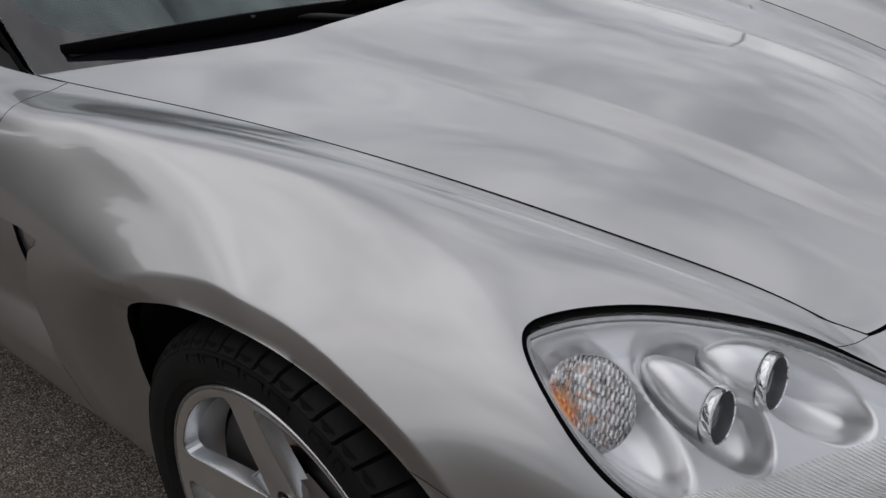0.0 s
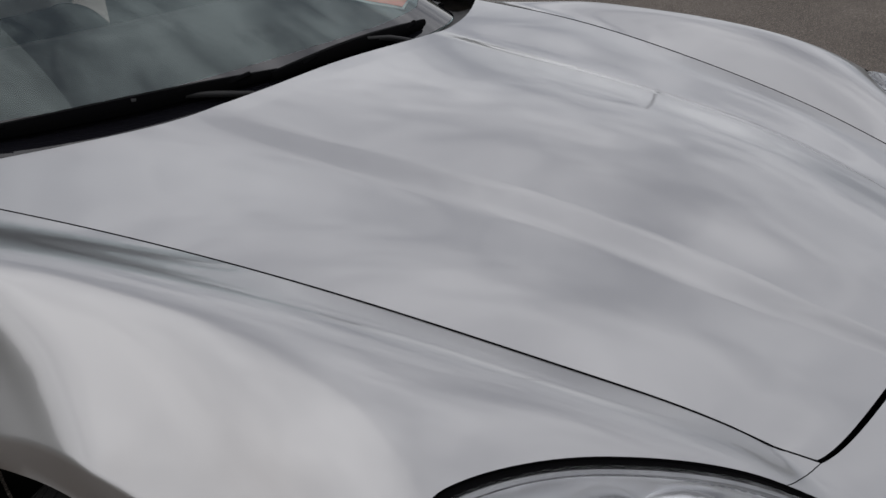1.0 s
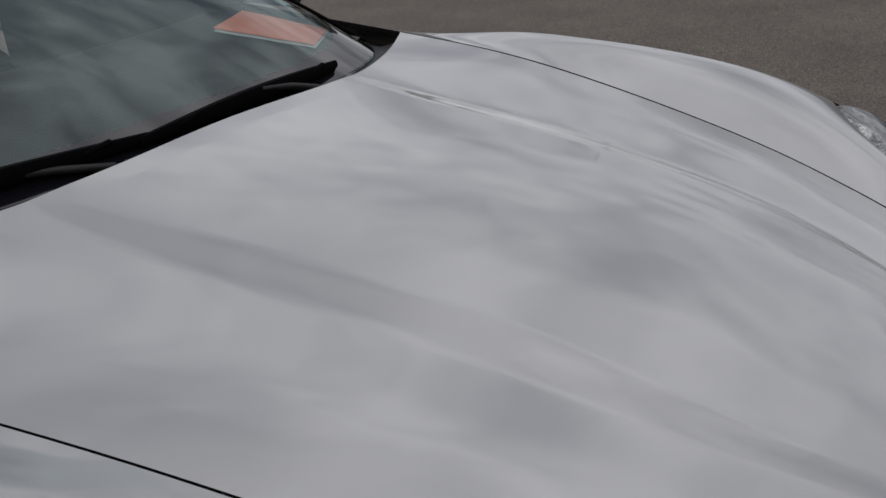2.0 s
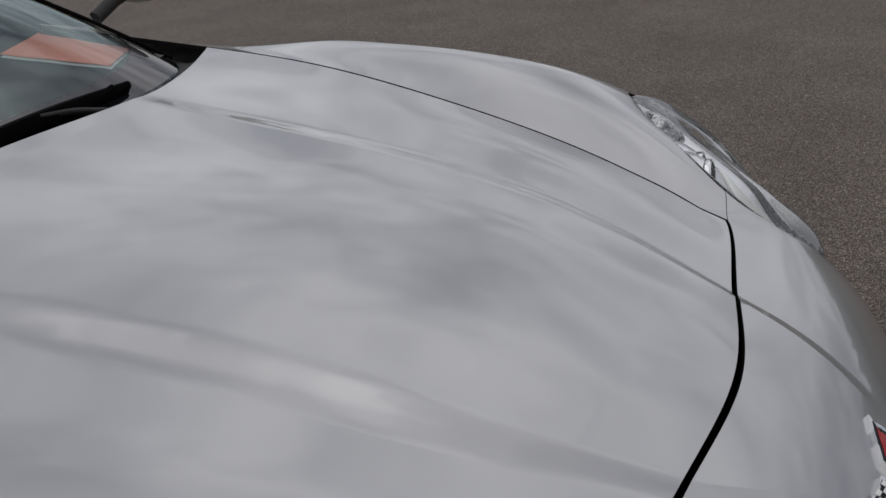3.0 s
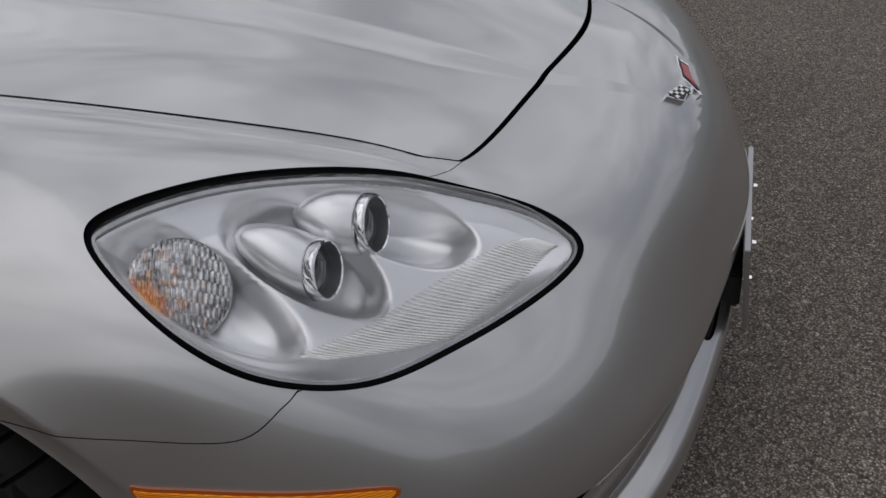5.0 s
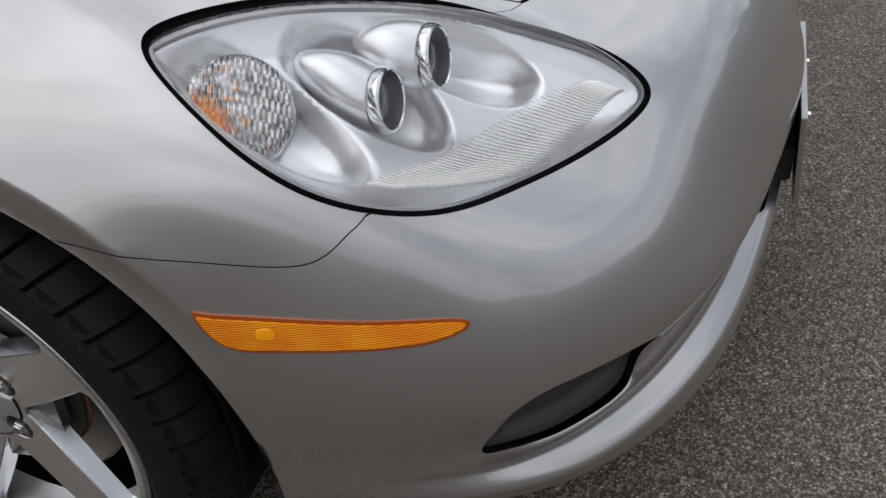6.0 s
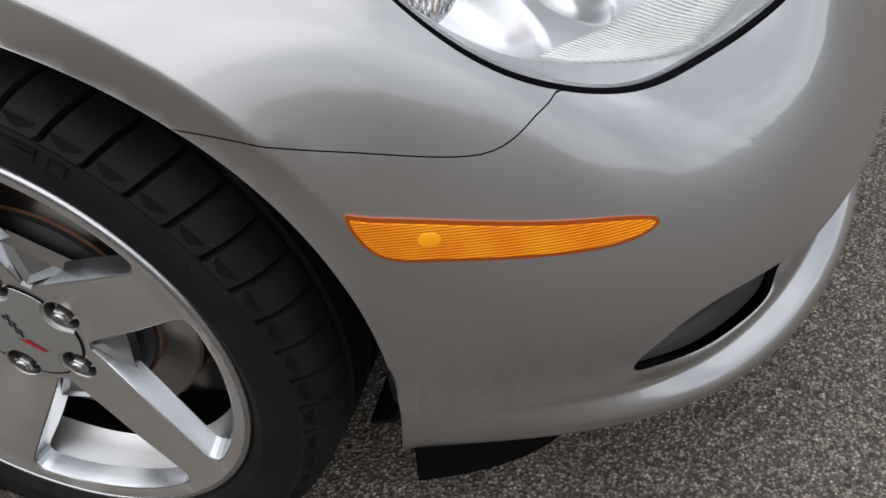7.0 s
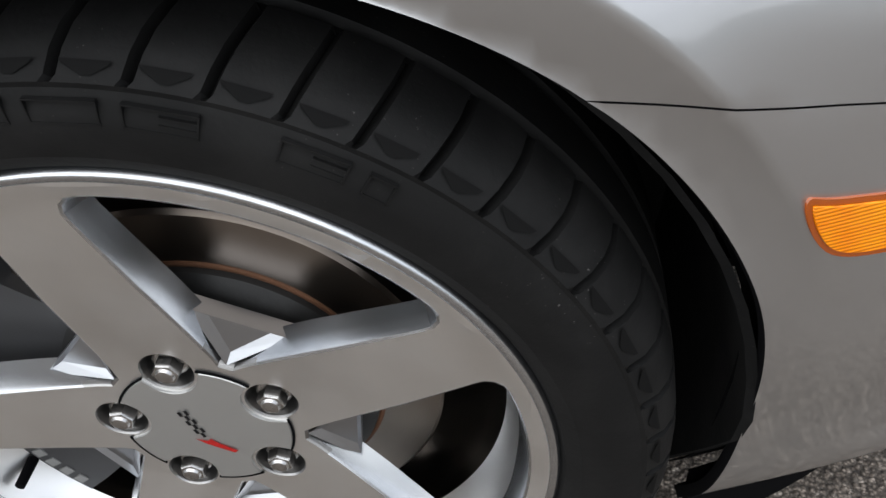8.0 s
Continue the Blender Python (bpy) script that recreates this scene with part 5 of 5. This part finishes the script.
# black corner pieces between screen, bonnet and wing
for s in (1, -1):
    pts = np.array([(-0.640, -0.735, 0.806), (-0.60, -0.62, 0.800), (-0.70, -0.70, 0.800), (-0.93, -0.700, 0.880), (-1.00, -0.760, 0.866), (-0.76, -0.757, 0.822)]) * (1, s, 1)
    bm = bmesh.new()
    pts = pts - (0, 0, 0.030)
    a = [bm.verts.new(p) for p in pts]
    b = [bm.verts.new(p - np.array((0, 0, 0.02))) for p in pts]
    bm.faces.new(a), bm.faces.new(b[::-1])
    for k in range(6):
        bm.faces.new((a[k], a[(k + 1) % 6], b[(k + 1) % 6], b[k]))
    part("cowl_corner", bm, TRIM, car, "black corner trim")


def wiper(v0, v1, u0, u1, pivot, label):
    """An arm and a blade lying low on the glass from v0 to v1."""
    t = np.linspace(0, 1, 28)
    p, n = SCREEN.at(np.stack([u0 + (u1 - u0) * t, v0 + (v1 - v0) * t], 1))
    blade = p + n * (0.008 + 0.003 * np.sin(math.pi * t))[:, None]
    arm = bar_part("wiper", blade + n * (0.005 + 0.006 * np.sin(math.pi * t))[:, None], 0.0065 + 0.005 * np.sin(math.pi * t), SEAL_GAP_BLACK, car, label, 6, 1.3)
    bar_part("blade", p + n * 0.006, 0.0045, SEAL_GAP_BLACK, arm, "rubber blade", 6, 1.6)
    for k in (0.18, 0.36, 0.62, 0.82):
        i = int(k * 27)
        bar_part("bridge", [blade[i] - n[i] * 0.004, blade[i] + n[i] * 0.010 + (0.004, 0, 0), blade[min(27, i + 2)] + n[i] * 0.018], 0.005, SEAL_GAP_BLACK, arm, sides=6)
    q = np.array([pivot, (np.array(pivot) + blade[14]) / 2 + (0, 0, 0.012), blade[14] + n[14] * 0.018])
    bar_part("arm", curve_through(q), 0.006, TRIM, arm, sides=8)


wiper(0.075, 0.68, 0.058, 0.030, (-0.505, -0.18, 0.822), "black wiper lying at the foot of the windscreen")
wiper(0.66, 1.17, 0.026, 0.030, (-0.505, 0.28, 0.822), "black wiper lying at the foot of the windscreen")

# dashboard with papers
DASH = rubber("dash_vinyl", 0.020, 0.6)
xs, ys = np.linspace(-0.60, -1.16, 14), np.linspace(-0.66, 0.66, 20)
verts = [(x - 0.10 * (abs(y) / 0.66) ** 3, y, 0.828 + 0.052 * min(1, (-0.60 - x) / 0.40) - 0.10 * max(0, (-1.08 - x) / 0.08) ** 2) for x in xs for y in ys]
faces = [(i * 20 + k, i * 20 + k + 1, (i + 1) * 20 + k + 1, (i + 1) * 20 + k) for i in range(13) for k in range(19)]
link("dashboard", mesh_of("dashboard", verts, faces), DASH, car, "dark dashboard top under the glass")
PAPER = material("orange_paper", (1.0, 0.34, 0.22), 0.7)
PAPER_WHITE = material("pale_paper", (0.72, 0.80, 0.78), 0.7)


def paper(name, corners, z, mat, label):
    bm = bmesh.new()
    grid = [[Vector(corners[0]).lerp(Vector(corners[1]), i / 8).lerp(Vector(corners[3]).lerp(Vector(corners[2]), i / 8), j / 6) for j in range(7)] for i in range(9)]
    for layer in (0.0, -0.0012):
        rows = [[bm.verts.new(p + Vector((0, 0, z + layer + 0.0006 * math.sin(1.7 * i + 0.9 * j)))) for j, p in enumerate(row)] for i, row in enumerate(grid)]
        for i in range(8):
            for j in range(6):
                bm.faces.new((rows[i][j], rows[i + 1][j], rows[i + 1][j + 1], rows[i][j + 1]))
    return tagged(part(name, bm, mat), label, "paper", group="papers on the dashboard")


SHEET_AT = [(-0.693, 0.493, 0.837), (-0.952, 0.451, 0.871), (-1.037, 0.632, 0.876), (-0.790, 0.655, 0.834)]
paper("paper_sheet", SHEET_AT, 0.010, PAPER, "bright orange paper lying on the dashboard")
paper("paper_sheet", [(x + 0.012, y - 0.010 + 0.03 * k, z) for (x, y, z), k in zip(SHEET_AT, (0, 0, 0, -0.2))], 0.006, PAPER_WHITE, "pale paper lying under the orange one")

# ---- rest of the car behind the door's front edge ----
def rear_station(x, wide, top, belt):
    return [(x, -(belt), top), (x, -(belt + 0.03), top - 0.011), (x, -(wide - 0.03), top - 0.05), (x, -(wide - 0.005), top - 0.12), (x, -(wide + 0.005), 0.64), (x, -wide, 0.48), (x, -(wide - 0.03), 0.33), (x, -(wide - 0.08), 0.23), (x, -(wide - 0.11), 0.165)]


REAR = Loft([0, 0.7, 1.4, 1.9, 2.15], V_KNOTS, np.array([np.array(STATION_DOOR) * (1, -1, 1), rear_station(-2.0, 0.915, 0.91, 0.78), rear_station(-2.685, 0.93, 0.93, 0.74), rear_station(-3.20, 0.90, 0.91, 0.70), rear_station(-3.43, 0.82, 0.86, 0.62)]), (-2.4, 0, 0.4))
arch = np.array([(1.385 + 0.36 * math.cos(w), 0.74 - 0.39 * math.sin(w)) for w in np.linspace(math.pi, 0, 30)])
arch[:, 1] = np.minimum(arch[:, 1], V_END)
hull = np.concatenate([[(0, 0), (0, V_END)], [(arch[0, 0], V_END)], arch, [(arch[-1, 0], V_END), (2.15, V_END), (2.15, 0)]])
both("rear_quarter", sheet(REAR, hull, step=0.06, edge=0.03), PAINT, car, "silver rear wing and sill")
wheel_well(-2.685, 1), wheel_well(-2.685, -1)
across = np.linspace(-1, 1, 17)


def cross_rows(name, rows_in, mat, label):
    """A shell across the car from rows of (x, half width, edge height, middle height)."""
    verts = [(x, w * k, zm + (ze - zm) * abs(k) ** 2.6) for x, w, ze, zm in rows_in for k in across]
    faces = [(i * 17 + k, i * 17 + k + 1, (i + 1) * 17 + k + 1, (i + 1) * 17 + k) for i in range(len(rows_in) - 1) for k in range(16)]
    return link(name, mesh_of(name, verts, faces), mat, car, label)


cross_rows("roof", [(-1.235, 0.60, 1.085, 1.152), (-1.40, 0.60, 1.12, 1.19), (-1.70, 0.59, 1.14, 1.21), (-2.00, 0.57, 1.12, 1.19), (-2.20, 0.55, 1.07, 1.14)], PAINT, "silver roof panel")
cross_rows("rear_window", [(-2.20, 0.55, 1.07, 1.14), (-2.60, 0.60, 0.97, 1.02), (-2.95, 0.66, 0.915, 0.94)], FRIT, "dark rear window")
cross_rows("tail_deck", [(-2.95, 0.715, 0.915, 0.94), (-3.20, 0.70, 0.91, 0.93), (-3.43, 0.62, 0.86, 0.885), (-3.46, 0.60, 0.60, 0.62), (-3.40, 0.60, 0.25, 0.25)], PAINT, "silver tail deck")
for s in (1, -1):
    glass = np.array([(-0.95, -0.742, 0.872), (-1.60, -0.775, 0.905), (-2.25, -0.755, 0.925), (-2.20, -0.555, 1.065), (-1.80, -0.590, 1.135), (-1.40, -0.603, 1.105), (-1.10, -0.655, 0.985)]) * (1, s, 1)
    bm = bmesh.new()
    bm.faces.new([bm.verts.new(p) for p in glass])
    part("side_window", bm, FRIT, car, "dark side window", smooth=False)
    bar_part("pillar", np.array([(-0.74, -0.726, 0.806), (-0.92, -0.695, 0.896), (-1.14, -0.652, 1.000), (-1.40, -0.606, 1.092)]) * (1, s, 1), 0.005, SEAL_GAP_BLACK, car, "black windscreen pillar trim")
    bm = bmesh.new()
    bmesh.ops.create_uvsphere(bm, u_segments=24, v_segments=14, radius=1, matrix=Matrix.Translation((-1.00, -0.965 * s, 0.955)) @ Matrix.Diagonal((0.075, 0.105, 0.062, 1)))
    mirror = part("door_mirror", bm, PAINT, car, "silver door mirror")
    bar_part("stalk", np.array([(-1.02, -0.800, 0.885), (-1.01, -0.86, 0.915), (-1.0, -0.90, 0.93)]) * (1, s, 1), 0.018, TRIM, mirror)
for s in (1, -1):
    bm = bmesh.new()
    box(bm, (1.10, 0.02, 0.70), pose(-1.65, -0.69 * s, 0.585))
    part("door_lining", bm, DASH, car, "dark inner door lining", smooth=False)
bm = bmesh.new()
box(bm, (3.9, 1.30, 0.02), pose(-1.55, 0, 0.175))
part("floor_pan", bm, LINER, car, "black underside", smooth=False)
# unseen tray, added to keep light from the ground below the nose
bm = bmesh.new()
box(bm, (0.24, 1.10, 0.012), pose(0.525, 0, 0.180))
part("light_stop_tray", bm, LINER, car, "unseen black tray added below the bumper to stop light", smooth=False)
bm = bmesh.new()
box(bm, (0.28, 0.78, 0.010), pose(0.49, 0, 0.572))
part("radiator_cover", bm, SEAL_GAP_BLACK, car, "black cover below the bonnet's front edge", smooth=False)
bm = bmesh.new()
box(bm, (0.02, 1.30, 0.60), pose(-1.2, 0, 0.50))
part("bulkhead", bm, LINER, car, smooth=False)

# ---- the far edge of the lot: a low, uneven dark line of trees ----
# unseen itself; added for what the paint mirrors
def tree_line():
    n, r = 1440, 75.0
    levels = 7
    verts, faces = [], []
    for k in range(n):
        a = 2 * math.pi * k / n
        c, d = math.cos(a), math.sin(a)
        # the row is drawn close behind the car's right side to darken its reflections
        close = math.exp(-(((math.degrees(a) - 206) / 25) ** 2))
        far = r - 50 * close + 6 * noise.noise((c * 3, d * 3, 1.0))
        # groups of tall and low crowns, each with a ragged rim
        top = 5.0 + 3.0 * noise.noise((c * 5, d * 5, 4.0)) + 2.4 * abs(noise.noise((c * 22, d * 22, 7.0))) + 1.3 * noise.noise((c * 90, d * 90, 3.0)) + 0.6 * noise.noise((c * 260, d * 260, 5.0))
        # raised ahead of the car, standing in for a dark shape the nose mirrors
        top = max(2.2, top + 4.0 * close + 4.5 * math.exp(-((math.degrees(a) - 58) / 26) ** 2))
        for j in range(levels):
            h = j / (levels - 1)
            q = far + 4.5 * h * h + 1.6 * noise.noise((c * 70, d * 70, 6.0 * h))
            verts.append((q * c, q * d, -0.2 + (top + 0.2) * h))
    faces = [(k * levels + j, ((k + 1) % n) * levels + j, ((k + 1) % n) * levels + j + 1, k * levels + j + 1) for k in range(n) for j in range(levels - 1)]
    leaves = material("far_foliage", (0.05, 0.06, 0.035), 0.9)
    k = Nodes(leaves)
    k.set("Base Color", k.ramp(k.noise(0.6, 6), (0.3, (0.055, 0.060, 0.045)), (0.7, (0.13, 0.135, 0.105))))
    return tagged(link("backdrop_trees", mesh_of("backdrop_trees", verts, faces), leaves), "dark unseen line of trees round the lot, drawn near and raised to darken reflections", "trees", kind="structure")


tree_line()


# ---- lamp post beyond the car, whose reflection crosses the bonnet ----
def lamp_post():
    post = tagged(new("lamp_post"), "tall grey lamp post with a short arm beside the lot", "lamp post")
    grey = material("galvanised_steel", (0.16, 0.165, 0.17), 0.5, 0.6)
    bm = bmesh.new()
    rod(bm, 0.13, 0.08, 10.0, Matrix.Translation((0, 0, 5.0)), 16)
    part("pole", bm, grey, post)
    bm = bmesh.new()
    rod(bm, 0.24, 0.20, 0.5, Matrix.Translation((0, 0, 0.25)), 16)
    part("base", bm, grey, post)
    bar_part("arm", curve_through([(0, 0, 9.7), (-0.5, 0, 9.98), (-1.3, 0, 10.08)]), 0.06, grey, post)
    bm = bmesh.new()
    box(bm, (0.80, 0.34, 0.16), Matrix.Translation((-1.6, 0, 10.08)))
    part("lamp_head", bm, grey, post, "flat lamp head", bevel=0.04)
    post.location = (-12.0, 38.1, 0)


lamp_post()
